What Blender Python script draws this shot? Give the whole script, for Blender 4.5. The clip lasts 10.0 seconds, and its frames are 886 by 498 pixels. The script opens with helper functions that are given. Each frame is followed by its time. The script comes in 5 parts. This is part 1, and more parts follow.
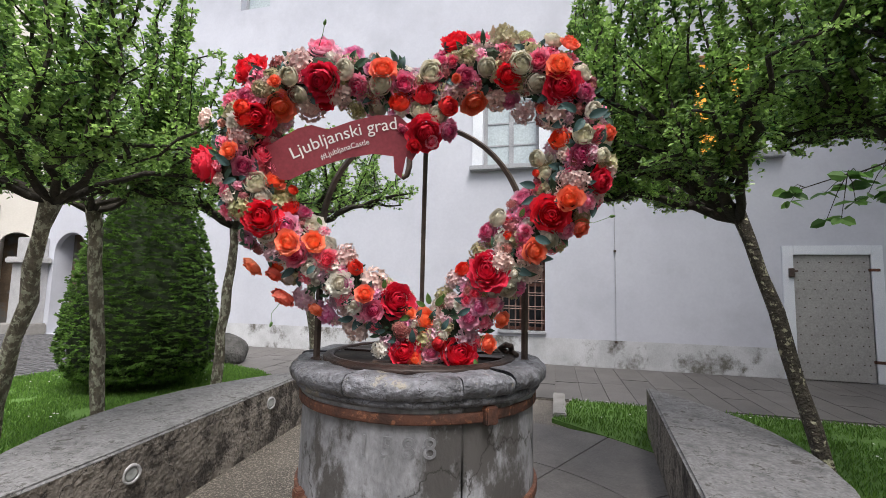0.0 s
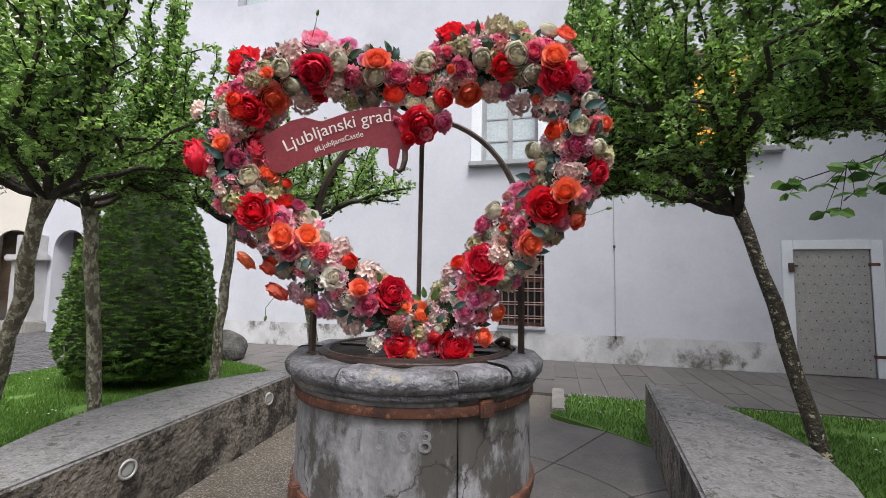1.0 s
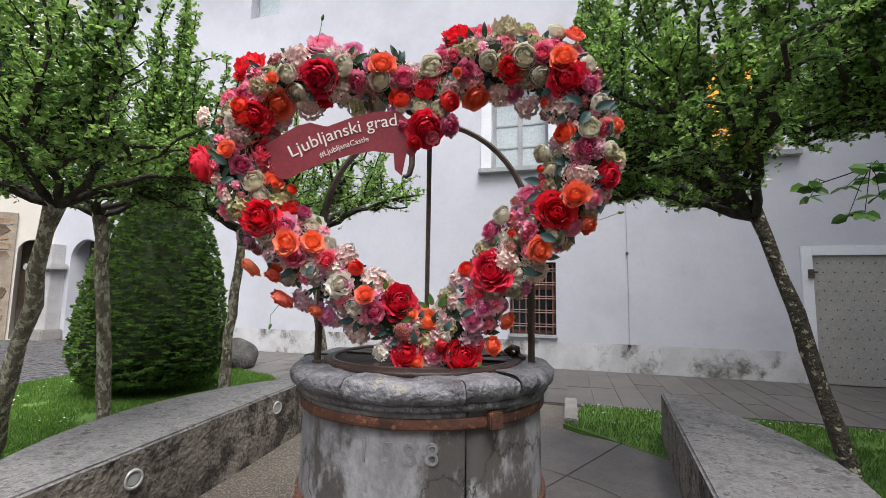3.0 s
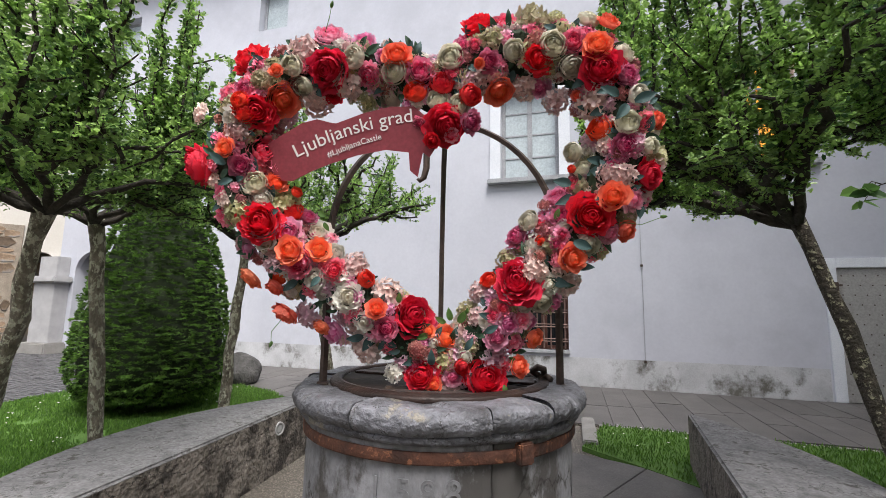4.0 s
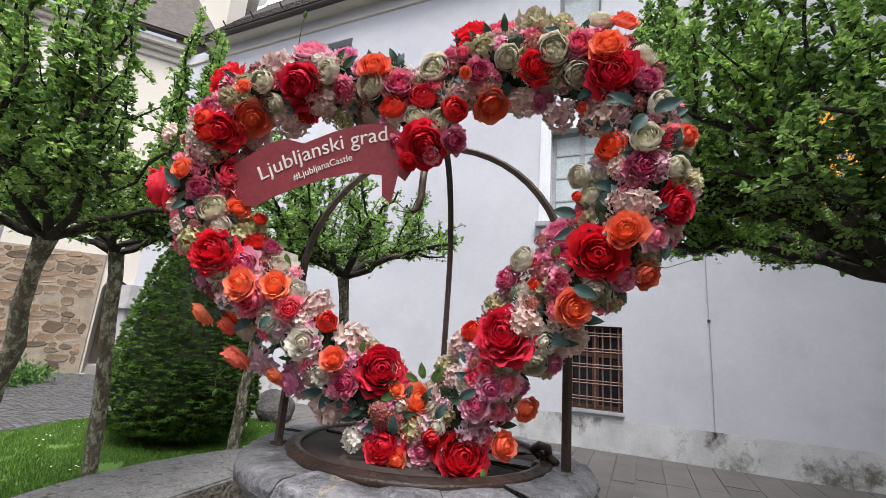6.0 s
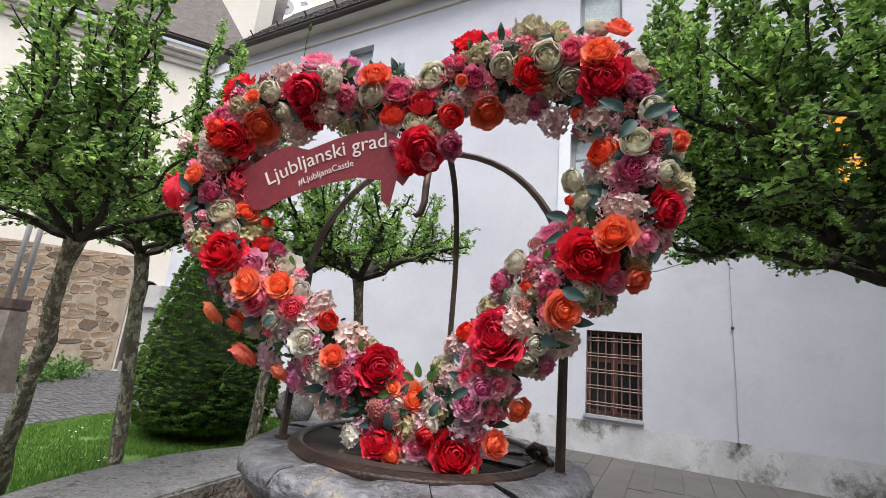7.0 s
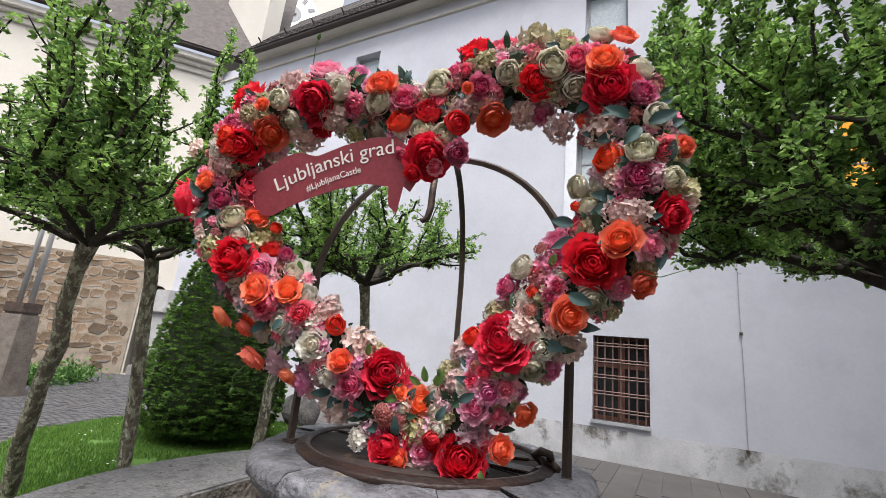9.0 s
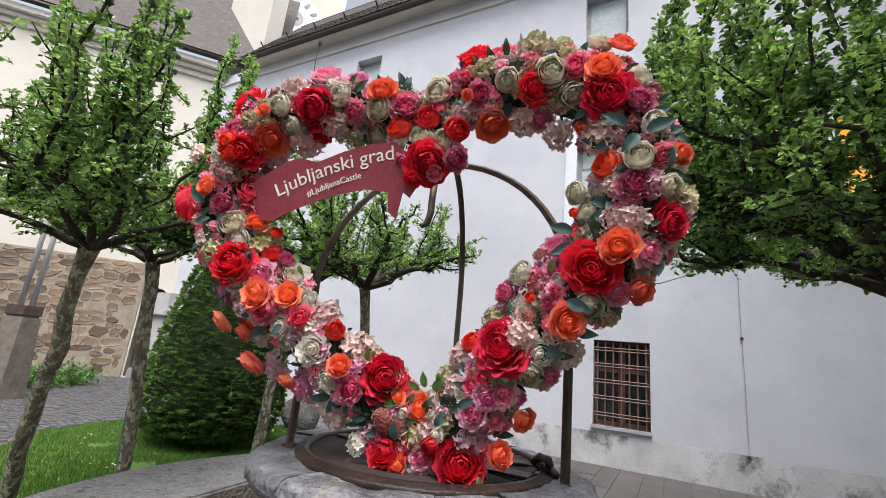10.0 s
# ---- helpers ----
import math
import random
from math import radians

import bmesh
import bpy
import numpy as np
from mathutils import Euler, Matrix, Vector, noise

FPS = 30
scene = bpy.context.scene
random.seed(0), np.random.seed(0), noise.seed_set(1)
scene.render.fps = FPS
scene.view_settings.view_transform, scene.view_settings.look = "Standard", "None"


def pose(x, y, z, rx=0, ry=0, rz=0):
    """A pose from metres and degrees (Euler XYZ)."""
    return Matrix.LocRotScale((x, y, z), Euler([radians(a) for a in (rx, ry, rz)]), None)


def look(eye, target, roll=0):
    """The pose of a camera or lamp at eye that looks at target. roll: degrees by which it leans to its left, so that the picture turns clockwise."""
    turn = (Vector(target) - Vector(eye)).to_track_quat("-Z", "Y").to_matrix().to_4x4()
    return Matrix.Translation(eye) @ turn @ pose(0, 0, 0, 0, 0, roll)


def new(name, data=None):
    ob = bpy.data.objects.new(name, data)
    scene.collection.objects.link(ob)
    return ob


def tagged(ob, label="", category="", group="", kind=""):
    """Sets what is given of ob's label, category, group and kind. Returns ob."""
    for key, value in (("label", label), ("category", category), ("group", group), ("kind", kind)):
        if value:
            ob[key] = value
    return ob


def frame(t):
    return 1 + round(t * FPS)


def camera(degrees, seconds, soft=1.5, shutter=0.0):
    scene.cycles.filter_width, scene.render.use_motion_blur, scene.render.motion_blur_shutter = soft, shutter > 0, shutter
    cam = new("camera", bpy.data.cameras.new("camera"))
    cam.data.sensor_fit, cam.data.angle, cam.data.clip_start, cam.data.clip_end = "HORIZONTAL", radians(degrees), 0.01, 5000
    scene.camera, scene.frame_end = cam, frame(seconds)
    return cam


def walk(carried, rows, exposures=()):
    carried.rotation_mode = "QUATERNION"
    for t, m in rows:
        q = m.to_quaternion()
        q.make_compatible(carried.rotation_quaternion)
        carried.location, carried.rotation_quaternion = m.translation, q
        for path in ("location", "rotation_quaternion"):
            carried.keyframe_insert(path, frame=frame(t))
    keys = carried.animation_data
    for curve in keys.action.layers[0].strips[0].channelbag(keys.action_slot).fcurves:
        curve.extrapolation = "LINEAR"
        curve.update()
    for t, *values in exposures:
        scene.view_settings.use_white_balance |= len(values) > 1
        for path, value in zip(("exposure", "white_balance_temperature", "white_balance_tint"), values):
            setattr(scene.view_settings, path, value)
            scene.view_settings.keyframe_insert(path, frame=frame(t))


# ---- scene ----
cam = camera(90.4, 10.0, soft=0.85)
PATH = [
    (0, (-0.169, -1.669, 1.316), (-0.661, 0.262, 1.495), 1.2),
    (0.5, (-0.161, -1.659, 1.309), (-0.652, 0.272, 1.483), 1.1),
    (1, (-0.152, -1.647, 1.301), (-0.645, 0.285, 1.466), 1.0),
    (1.5, (-0.144, -1.629, 1.295), (-0.644, 0.3, 1.463), 1.0),
    (2, (-0.132, -1.613, 1.294), (-0.636, 0.314, 1.467), 1.0),
    (2.5, (-0.127, -1.61, 1.292), (-0.641, 0.314, 1.478), 0.9),
    (3, (-0.146, -1.601, 1.297), (-0.687, 0.314, 1.497), 0.9),
    (3.2, (-0.165, -1.577, 1.3), (-0.72, 0.333, 1.509), 0.8),
    (4.3, (-0.265, -1.364, 1.299), (-0.835, 0.533, 1.569), 1.0),
    (4.5, (-0.23, -1.311, 1.298), (-0.837, 0.575, 1.569), 1.7),
    (5, (-0.153, -1.186, 1.323), (-0.856, 0.659, 1.642), 3.2),
    (5.5, (-0.138, -1.09, 1.345), (-0.893, 0.719, 1.742), 3.8),
    (5.7, (-0.119, -1.065, 1.347), (-0.894, 0.73, 1.767), 4.0),
    (6.8, (0.011, -1.058, 1.333), (-0.88, 0.674, 1.784), 5.4),
    (7, (0.017, -1.06, 1.339), (-0.885, 0.668, 1.786), 5.4),
    (7.5, (0.021, -1.069, 1.335), (-0.892, 0.651, 1.791), 5.4),
    (8, (0.023, -1.073, 1.339), (-0.897, 0.64, 1.805), 5.3),
    (8.5, (0.024, -1.074, 1.338), (-0.899, 0.638, 1.804), 5.3),
    (9, (0.021, -1.073, 1.338), (-0.904, 0.638, 1.803), 5.6),
    (9.5, (0.022, -1.075, 1.339), (-0.903, 0.634, 1.81), 5.7),
    (10, (0.029, -1.078, 1.344), (-0.899, 0.627, 1.824), 5.8),
]
walk(cam, [(t, look(eye, target, roll)) for t, eye, target, roll in PATH])

# ---- daylight: overcast evening sky over a courtyard ----
SUN_EL, SUN_AZ = 62.0, 145.0
world = bpy.data.worlds.new("sky")
scene.world = world
world.use_nodes = True
wn = world.node_tree.nodes
wn.clear()
w_out, w_bg, w_sky = wn.new("ShaderNodeOutputWorld"), wn.new("ShaderNodeBackground"), wn.new("ShaderNodeTexSky")
w_sky.sky_type, w_sky.sun_disc = "NISHITA", False
w_sky.sun_elevation, w_sky.sun_rotation = radians(SUN_EL), radians(SUN_AZ)
w_sky.dust_density, w_sky.air_density = 4.0, 0.7
w_bg.inputs["Strength"].default_value = 0.15
w_veil = wn.new("ShaderNodeHueSaturation")
w_veil.inputs["Saturation"].default_value, w_veil.inputs["Value"].default_value = 0.4, 1.25
world.node_tree.links.new(w_sky.outputs[0], w_veil.inputs["Color"])
world.node_tree.links.new(w_veil.outputs[0], w_bg.inputs[0])
world.node_tree.links.new(w_bg.outputs[0], w_out.inputs[0])
sun_data = bpy.data.lights.new("sun", "SUN")
sun_data.energy, sun_data.angle, sun_data.color = 2.2, radians(30), (1.0, 0.96, 0.92)
sun = new("sun", sun_data)
az = radians(SUN_AZ)
sun_dir = Vector((math.sin(az) * math.cos(radians(SUN_EL)), math.cos(az) * math.cos(radians(SUN_EL)), math.sin(radians(SUN_EL))))
sun.matrix_world = look(tuple(sun_dir * 30), (0, 0, 0))
scene.view_settings.exposure = 0.84


# ---- materials ----
def material(name, dark, light, scale=8.0, rough=0.8, bump=0.3, fine=60.0, metal=0.0, spots=None, spot_scale=3.0, spot_cut=0.6,
             vary=0.0, bump_dist=0.01, stretch=(1, 1, 1), spot_soft=0.06, cracks=0.0, crack_scale=3.0, grit=0.35):
    """A procedural surface: two colours mixed by broad noise, fine grain as relief, and optional stains of a third colour."""
    m = bpy.data.materials.new(name)
    m.use_nodes = True
    nt = m.node_tree
    n, ln = nt.nodes, nt.links
    b = n["Principled BSDF"]
    b.inputs["Roughness"].default_value, b.inputs["Metallic"].default_value = rough, metal
    tc, mp = n.new("ShaderNodeTexCoord"), n.new("ShaderNodeMapping")
    mp.inputs["Scale"].default_value = stretch
    ln.new(tc.outputs["Object"], mp.inputs[0])
    big, small = n.new("ShaderNodeTexNoise"), n.new("ShaderNodeTexNoise")
    big.inputs["Scale"].default_value, big.inputs["Detail"].default_value, big.inputs["Roughness"].default_value = scale, 6, 0.65
    small.inputs["Scale"].default_value, small.inputs["Detail"].default_value = fine, 5
    ln.new(mp.outputs[0], big.inputs["Vector"])
    ln.new(mp.outputs[0], small.inputs["Vector"])
    ramp = n.new("ShaderNodeValToRGB")
    ramp.color_ramp.elements[0].position, ramp.color_ramp.elements[1].position = 0.3, 0.7
    ramp.color_ramp.elements[0].color, ramp.color_ramp.elements[1].color = (*dark, 1), (*light, 1)
    ln.new(big.outputs[0], ramp.inputs[0])
    col = ramp.outputs[0]
    grain = n.new("ShaderNodeMix")
    grain.data_type, grain.blend_type = "RGBA", "OVERLAY"
    grain.inputs["Factor"].default_value = grit
    ln.new(col, grain.inputs["A"])
    ln.new(small.outputs[0], grain.inputs["B"])
    col = grain.outputs["Result"]
    if spots:
        sn, sr = n.new("ShaderNodeTexNoise"), n.new("ShaderNodeValToRGB")
        sn.inputs["Scale"].default_value, sn.inputs["Detail"].default_value, sn.inputs["Roughness"].default_value = spot_scale, 9, 0.7
        ln.new(mp.outputs[0], sn.inputs["Vector"])
        sr.color_ramp.elements[0].position, sr.color_ramp.elements[1].position = spot_cut - spot_soft, spot_cut + spot_soft
        ln.new(sn.outputs[0], sr.inputs[0])
        mix = n.new("ShaderNodeMix")
        mix.data_type = "RGBA"
        ln.new(sr.outputs[0], mix.inputs["Factor"])
        ln.new(col, mix.inputs["A"])
        mix.inputs["B"].default_value = (*spots, 1)
        col = mix.outputs["Result"]
    if cracks:
        wob, vor, cr, mix = n.new("ShaderNodeVectorMath"), n.new("ShaderNodeTexVoronoi"), n.new("ShaderNodeValToRGB"), n.new("ShaderNodeMix")
        wob.operation, vor.feature, mix.data_type = "MULTIPLY_ADD", "DISTANCE_TO_EDGE", "RGBA"
        wob.inputs[1].default_value = (0.35, 0.35, 0.35)
        ln.new(big.outputs["Color"], wob.inputs[0])
        ln.new(mp.outputs[0], wob.inputs[2])
        ln.new(wob.outputs[0], vor.inputs["Vector"])
        vor.inputs["Scale"].default_value = crack_scale
        cr.color_ramp.elements[0].color, cr.color_ramp.elements[1].color = (1, 1, 1, 1), (0, 0, 0, 1)
        cr.color_ramp.elements[0].position, cr.color_ramp.elements[1].position = cracks * 0.4, cracks
        ln.new(vor.outputs["Distance"], cr.inputs[0])
        ln.new(cr.outputs[0], mix.inputs["Factor"])
        ln.new(col, mix.inputs["A"])
        mix.inputs["B"].default_value = (0.03, 0.028, 0.026, 1)
        col = mix.outputs["Result"]
    if vary:
        info, hsv, add = n.new("ShaderNodeObjectInfo"), n.new("ShaderNodeHueSaturation"), n.new("ShaderNodeMapRange")
        add.inputs["To Min"].default_value, add.inputs["To Max"].default_value = 1 - vary, 1 + vary
        ln.new(info.outputs["Random"], add.inputs["Value"])
        ln.new(add.outputs[0], hsv.inputs["Value"])
        ln.new(col, hsv.inputs["Color"])
        col = hsv.outputs[0]
    ln.new(col, b.inputs["Base Color"])
    if bump:
        bp = n.new("ShaderNodeBump")
        bp.inputs["Strength"].default_value, bp.inputs["Distance"].default_value = bump, bump_dist
        ln.new(small.outputs[0], bp.inputs["Height"])
        ln.new(bp.outputs[0], b.inputs["Normal"])
    return m


def leaf_material(name, dark, light, rough=0.45, trans=0.3, clump=0.0, clump_scale=6.0):
    """Foliage whose colour changes from leaf to leaf; a part of the light goes through."""
    m = bpy.data.materials.new(name)
    m.use_nodes = True
    nt = m.node_tree
    n, ln = nt.nodes, nt.links
    b = n["Principled BSDF"]
    b.inputs["Roughness"].default_value = rough
    geo, ramp = n.new("ShaderNodeNewGeometry"), n.new("ShaderNodeValToRGB")
    ramp.color_ramp.elements[0].color, ramp.color_ramp.elements[1].color = (*dark, 1), (*light, 1)
    ramp.color_ramp.elements[0].position = 0.1
    tint = geo.outputs["Random Per Island"]
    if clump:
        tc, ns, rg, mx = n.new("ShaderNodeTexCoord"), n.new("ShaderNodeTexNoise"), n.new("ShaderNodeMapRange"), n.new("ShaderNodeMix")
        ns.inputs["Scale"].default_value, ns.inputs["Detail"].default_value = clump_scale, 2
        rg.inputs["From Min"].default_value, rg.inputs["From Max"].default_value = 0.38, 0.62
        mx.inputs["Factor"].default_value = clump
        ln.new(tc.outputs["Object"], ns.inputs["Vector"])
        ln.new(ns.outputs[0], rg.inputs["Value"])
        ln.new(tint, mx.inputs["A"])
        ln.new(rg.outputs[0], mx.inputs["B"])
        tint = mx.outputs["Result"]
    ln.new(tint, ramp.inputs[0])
    ln.new(ramp.outputs[0], b.inputs["Base Color"])
    tr, mix = n.new("ShaderNodeBsdfTranslucent"), n.new("ShaderNodeMixShader")
    bright = n.new("ShaderNodeHueSaturation")
    bright.inputs["Value"].default_value = 1.5
    ln.new(ramp.outputs[0], bright.inputs["Color"])
    ln.new(bright.outputs[0], tr.inputs["Color"])
    mix.inputs[0].default_value = trans
    ln.new(b.outputs[0], mix.inputs[1])
    ln.new(tr.outputs[0], mix.inputs[2])
    ln.new(mix.outputs[0], n["Material Output"].inputs[0])
    return m


def petal_material(name, heart, outer, edge, vary=0.18, hue=0.012, petals=0.2):
    """Dyed cloth petals: one colour at the flower's middle, another outwards, a third along the rims, changing from flower to flower."""
    m = bpy.data.materials.new(name)
    m.use_nodes = True
    nt = m.node_tree
    n, ln = nt.nodes, nt.links
    b = n["Principled BSDF"]
    b.inputs["Roughness"].default_value = 0.75
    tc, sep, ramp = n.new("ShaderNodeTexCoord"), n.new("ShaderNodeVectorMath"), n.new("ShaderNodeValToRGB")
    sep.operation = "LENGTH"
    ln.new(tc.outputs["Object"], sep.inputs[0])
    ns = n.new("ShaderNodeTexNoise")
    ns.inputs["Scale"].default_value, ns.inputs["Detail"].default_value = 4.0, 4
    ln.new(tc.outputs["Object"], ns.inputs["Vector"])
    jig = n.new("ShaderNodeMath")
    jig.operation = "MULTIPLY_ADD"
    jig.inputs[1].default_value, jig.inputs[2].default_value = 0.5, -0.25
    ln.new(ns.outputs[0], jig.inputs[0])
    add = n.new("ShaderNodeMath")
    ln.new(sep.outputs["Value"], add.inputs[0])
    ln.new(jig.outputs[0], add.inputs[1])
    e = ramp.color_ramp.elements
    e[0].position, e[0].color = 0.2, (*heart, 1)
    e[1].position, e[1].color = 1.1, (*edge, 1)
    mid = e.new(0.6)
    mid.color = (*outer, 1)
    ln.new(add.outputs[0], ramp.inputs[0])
    info, hsv, rv, rh = n.new("ShaderNodeObjectInfo"), n.new("ShaderNodeHueSaturation"), n.new("ShaderNodeMapRange"), n.new("ShaderNodeMapRange")
    rv.inputs["To Min"].default_value, rv.inputs["To Max"].default_value = 1 - vary, 1 + vary
    rh.inputs["To Min"].default_value, rh.inputs["To Max"].default_value = 0.5 - hue, 0.5 + hue
    ln.new(info.outputs["Random"], rv.inputs["Value"])
    ln.new(info.outputs["Random"], rh.inputs["Value"])
    ln.new(rv.outputs[0], hsv.inputs["Value"])
    ln.new(rh.outputs[0], hsv.inputs["Hue"])
    geo, each, tone = n.new("ShaderNodeNewGeometry"), n.new("ShaderNodeMapRange"), n.new("ShaderNodeHueSaturation")
    each.inputs["To Min"].default_value, each.inputs["To Max"].default_value = 1 - petals, 1 + petals * 0.6
    ln.new(geo.outputs["Random Per Island"], each.inputs["Value"])
    ln.new(each.outputs[0], tone.inputs["Value"])
    ln.new(ramp.outputs[0], tone.inputs["Color"])
    ln.new(tone.outputs[0], hsv.inputs["Color"])
    ln.new(hsv.outputs[0], b.inputs["Base Color"])
    tr, mx = n.new("ShaderNodeBsdfTranslucent"), n.new("ShaderNodeMixShader")
    mx.inputs[0].default_value = 0.28
    ln.new(hsv.outputs[0], tr.inputs["Color"])
    ln.new(b.outputs[0], mx.inputs[1])
    ln.new(tr.outputs[0], mx.inputs[2])
    ln.new(mx.outputs[0], n["Material Output"].inputs[0])
    bp = n.new("ShaderNodeBump")
    bp.inputs["Strength"].default_value, bp.inputs["Distance"].default_value = 0.25, 0.05
    fine = n.new("ShaderNodeTexNoise")
    fine.inputs["Scale"].default_value = 14
    ln.new(tc.outputs["Object"], fine.inputs["Vector"])
    ln.new(fine.outputs[0], bp.inputs["Height"])
    ln.new(bp.outputs[0], b.inputs["Normal"])
    return m


def plain(name, colour, rough=0.6, metal=0.0, glow=0.0):
    m = bpy.data.materials.new(name)
    m.use_nodes = True
    b = m.node_tree.nodes["Principled BSDF"]
    b.inputs["Base Color"].default_value, b.inputs["Roughness"].default_value, b.inputs["Metallic"].default_value = (*colour, 1), rough, metal
    if glow:
        b.inputs["Emission Color"].default_value, b.inputs["Emission Strength"].default_value = (*colour, 1), glow
    return m


PLASTER = material("white_plaster", (0.437, 0.452, 0.512), (0.527, 0.542, 0.603), 0.5, 0.9, 0.12, 22, spots=(0.41, 0.423, 0.475), spot_scale=0.7, spot_cut=0.62, spot_soft=0.12, grit=0.07)
PLASTER_WARM = material("cream_plaster", (0.49, 0.465, 0.42), (0.58, 0.555, 0.51), 0.5, 0.9, 0.15, 25, grit=0.1)
PLINTH = material("stained_plinth", (0.36, 0.365, 0.38), (0.54, 0.55, 0.575), 2.5, 0.9, 0.3, 50, spots=(0.12, 0.115, 0.10), spot_scale=2.2, spot_cut=0.57, spot_soft=0.06, stretch=(1, 1, 0.8), grit=0.15)
SURROUND = material("blue_grey_surround", (0.6, 0.63, 0.68), (0.7, 0.73, 0.78), 1.5, 0.85, 0.15, 60)
SILL = material("grey_sill", (0.25, 0.26, 0.28), (0.36, 0.37, 0.39), 4, 0.8, 0.3, 60)
STONE = material("weathered_stone", (0.055, 0.055, 0.058), (0.24, 0.24, 0.25), 3.5, 0.75, 0.7, 45, spots=(0.42, 0.41, 0.36), spot_scale=6, spot_cut=0.63)
WELLSTONE = material("well_stone", (0.11, 0.112, 0.118), (0.34, 0.345, 0.37), 2.6, 0.55, 0.45, 40, spots=(0.075, 0.071, 0.069), spot_scale=2.2, spot_cut=0.545, spot_soft=0.03, vary=0.25, bump_dist=0.012, stretch=(1, 1, 0.6), cracks=0.005, crack_scale=1.3, grit=0.5)
RIMSTONE = material("rim_stone", (0.045, 0.045, 0.05), (0.235, 0.24, 0.27), 6, 0.55, 1.0, 38, spots=(0.25, 0.23, 0.19), spot_scale=6.5, spot_cut=0.605, spot_soft=0.02, vary=0.3, bump_dist=0.02, cracks=0.012, crack_scale=4.0, grit=0.75)
BENCHTOP = material("bench_stone", (0.095, 0.094, 0.097), (0.27, 0.268, 0.275), 9, 0.75, 0.9, 55, spots=(0.07, 0.067, 0.062), spot_scale=9, spot_cut=0.585, spot_soft=0.03, cracks=0.008, crack_scale=2.6, grit=0.6)
BENCHSIDE = material("bench_render", (0.07, 0.06, 0.05), (0.25, 0.225, 0.195), 2.6, 0.9, 1.0, 30, spots=(0.04, 0.034, 0.029), spot_scale=4.5, spot_cut=0.545, spot_soft=0.04, bump_dist=0.03, cracks=0.012, crack_scale=3.5, grit=0.55)
RUST = material("rusty_iron", (0.045, 0.026, 0.021), (0.17, 0.068, 0.042), 9, 0.75, 0.5, 70, metal=0.2, spots=(0.30, 0.13, 0.07), spot_scale=24, spot_cut=0.59, spot_soft=0.03)
IRON = material("brown_iron", (0.055, 0.042, 0.038), (0.12, 0.085, 0.07), 12, 0.55, 0.3, 80, metal=0.4)
LID = material("wet_iron_lid", (0.012, 0.008, 0.007), (0.036, 0.022, 0.018), 5, 0.72, 0.3, 40, metal=0.0, spots=(0.11, 0.07, 0.05), spot_scale=7, spot_cut=0.64)
LIDRIM = material("rusty_lid_rim", (0.010, 0.006, 0.005), (0.040, 0.020, 0.015), 7, 0.5, 0.5, 50, metal=0.2, spots=(0.08, 0.035, 0.022), spot_scale=10, spot_cut=0.64, spot_soft=0.05)
BOULDER = material("dark_boulder", (0.03, 0.029, 0.028), (0.10, 0.098, 0.095), 5, 0.9, 1.0, 30, bump_dist=0.03)
BARK = material("mossy_bark", (0.085, 0.072, 0.055), (0.30, 0.27, 0.21), 18, 0.9, 1.0, 60, spots=(0.50, 0.50, 0.39), spot_scale=26, spot_cut=0.53, spot_soft=0.02, bump_dist=0.03, stretch=(1, 1, 0.6))
# right-hand trunks: pale-flecked bark, its base colour darkened to paint their shade
BARK_SHADED = material("shaded_flecked_bark", (0.02, 0.016, 0.012), (0.085, 0.072, 0.054), 24, 0.9, 1.0, 60, spots=(0.34, 0.33, 0.23), spot_scale=22, spot_cut=0.575, spot_soft=0.015, bump_dist=0.03)
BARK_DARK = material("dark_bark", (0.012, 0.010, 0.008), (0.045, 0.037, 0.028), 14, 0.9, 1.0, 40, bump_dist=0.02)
AGGREGATE = material("wet_aggregate", (0.05, 0.044, 0.037), (0.11, 0.097, 0.083), 3, 0.6, 1.0, 90, spots=(0.29, 0.26, 0.22), spot_scale=75, spot_cut=0.55, spot_soft=0.03, grit=0.8)
SLAB = material("grey_slab", (0.085, 0.08, 0.078), (0.14, 0.132, 0.127), 3, 0.65, 0.4, 70, spots=(0.28, 0.27, 0.26), spot_scale=60, spot_cut=0.66, vary=0.06)
PLANKSTONE = material("paving_strip", (0.065, 0.061, 0.059), (0.118, 0.111, 0.107), 2, 0.55, 0.3, 60, vary=0.10)
COBBLE = material("setts", (0.05, 0.05, 0.054), (0.115, 0.115, 0.122), 5, 0.6, 0.4, 60)
SOIL = material("soil", (0.05, 0.115, 0.018), (0.10, 0.20, 0.035), 30, 0.95, 0.6, 80)
KERB = material("pale_kerb", (0.20, 0.195, 0.185), (0.30, 0.29, 0.28), 5, 0.8, 0.4, 60)
PALESTONE = material("pale_cut_stone", (0.32, 0.32, 0.33), (0.44, 0.44, 0.45), 3, 0.85, 0.4, 50)
RUBBLE = material("rubble_stone", (0.085, 0.06, 0.043), (0.29, 0.205, 0.13), 1.6, 0.9, 0.7, 30, spots=(0.20, 0.19, 0.18), spot_scale=1.1, spot_cut=0.54, spot_soft=0.03, vary=0.5)
POLESTONE = material("brown_pole_stone", (0.09, 0.075, 0.064), (0.19, 0.165, 0.145), 6, 0.85, 0.6, 40)
RUBBLE_UP = RUBBLE.copy()
MORTAR = material("lime_mortar", (0.19, 0.16, 0.125), (0.33, 0.28, 0.225), 5, 0.95, 0.6, 40)
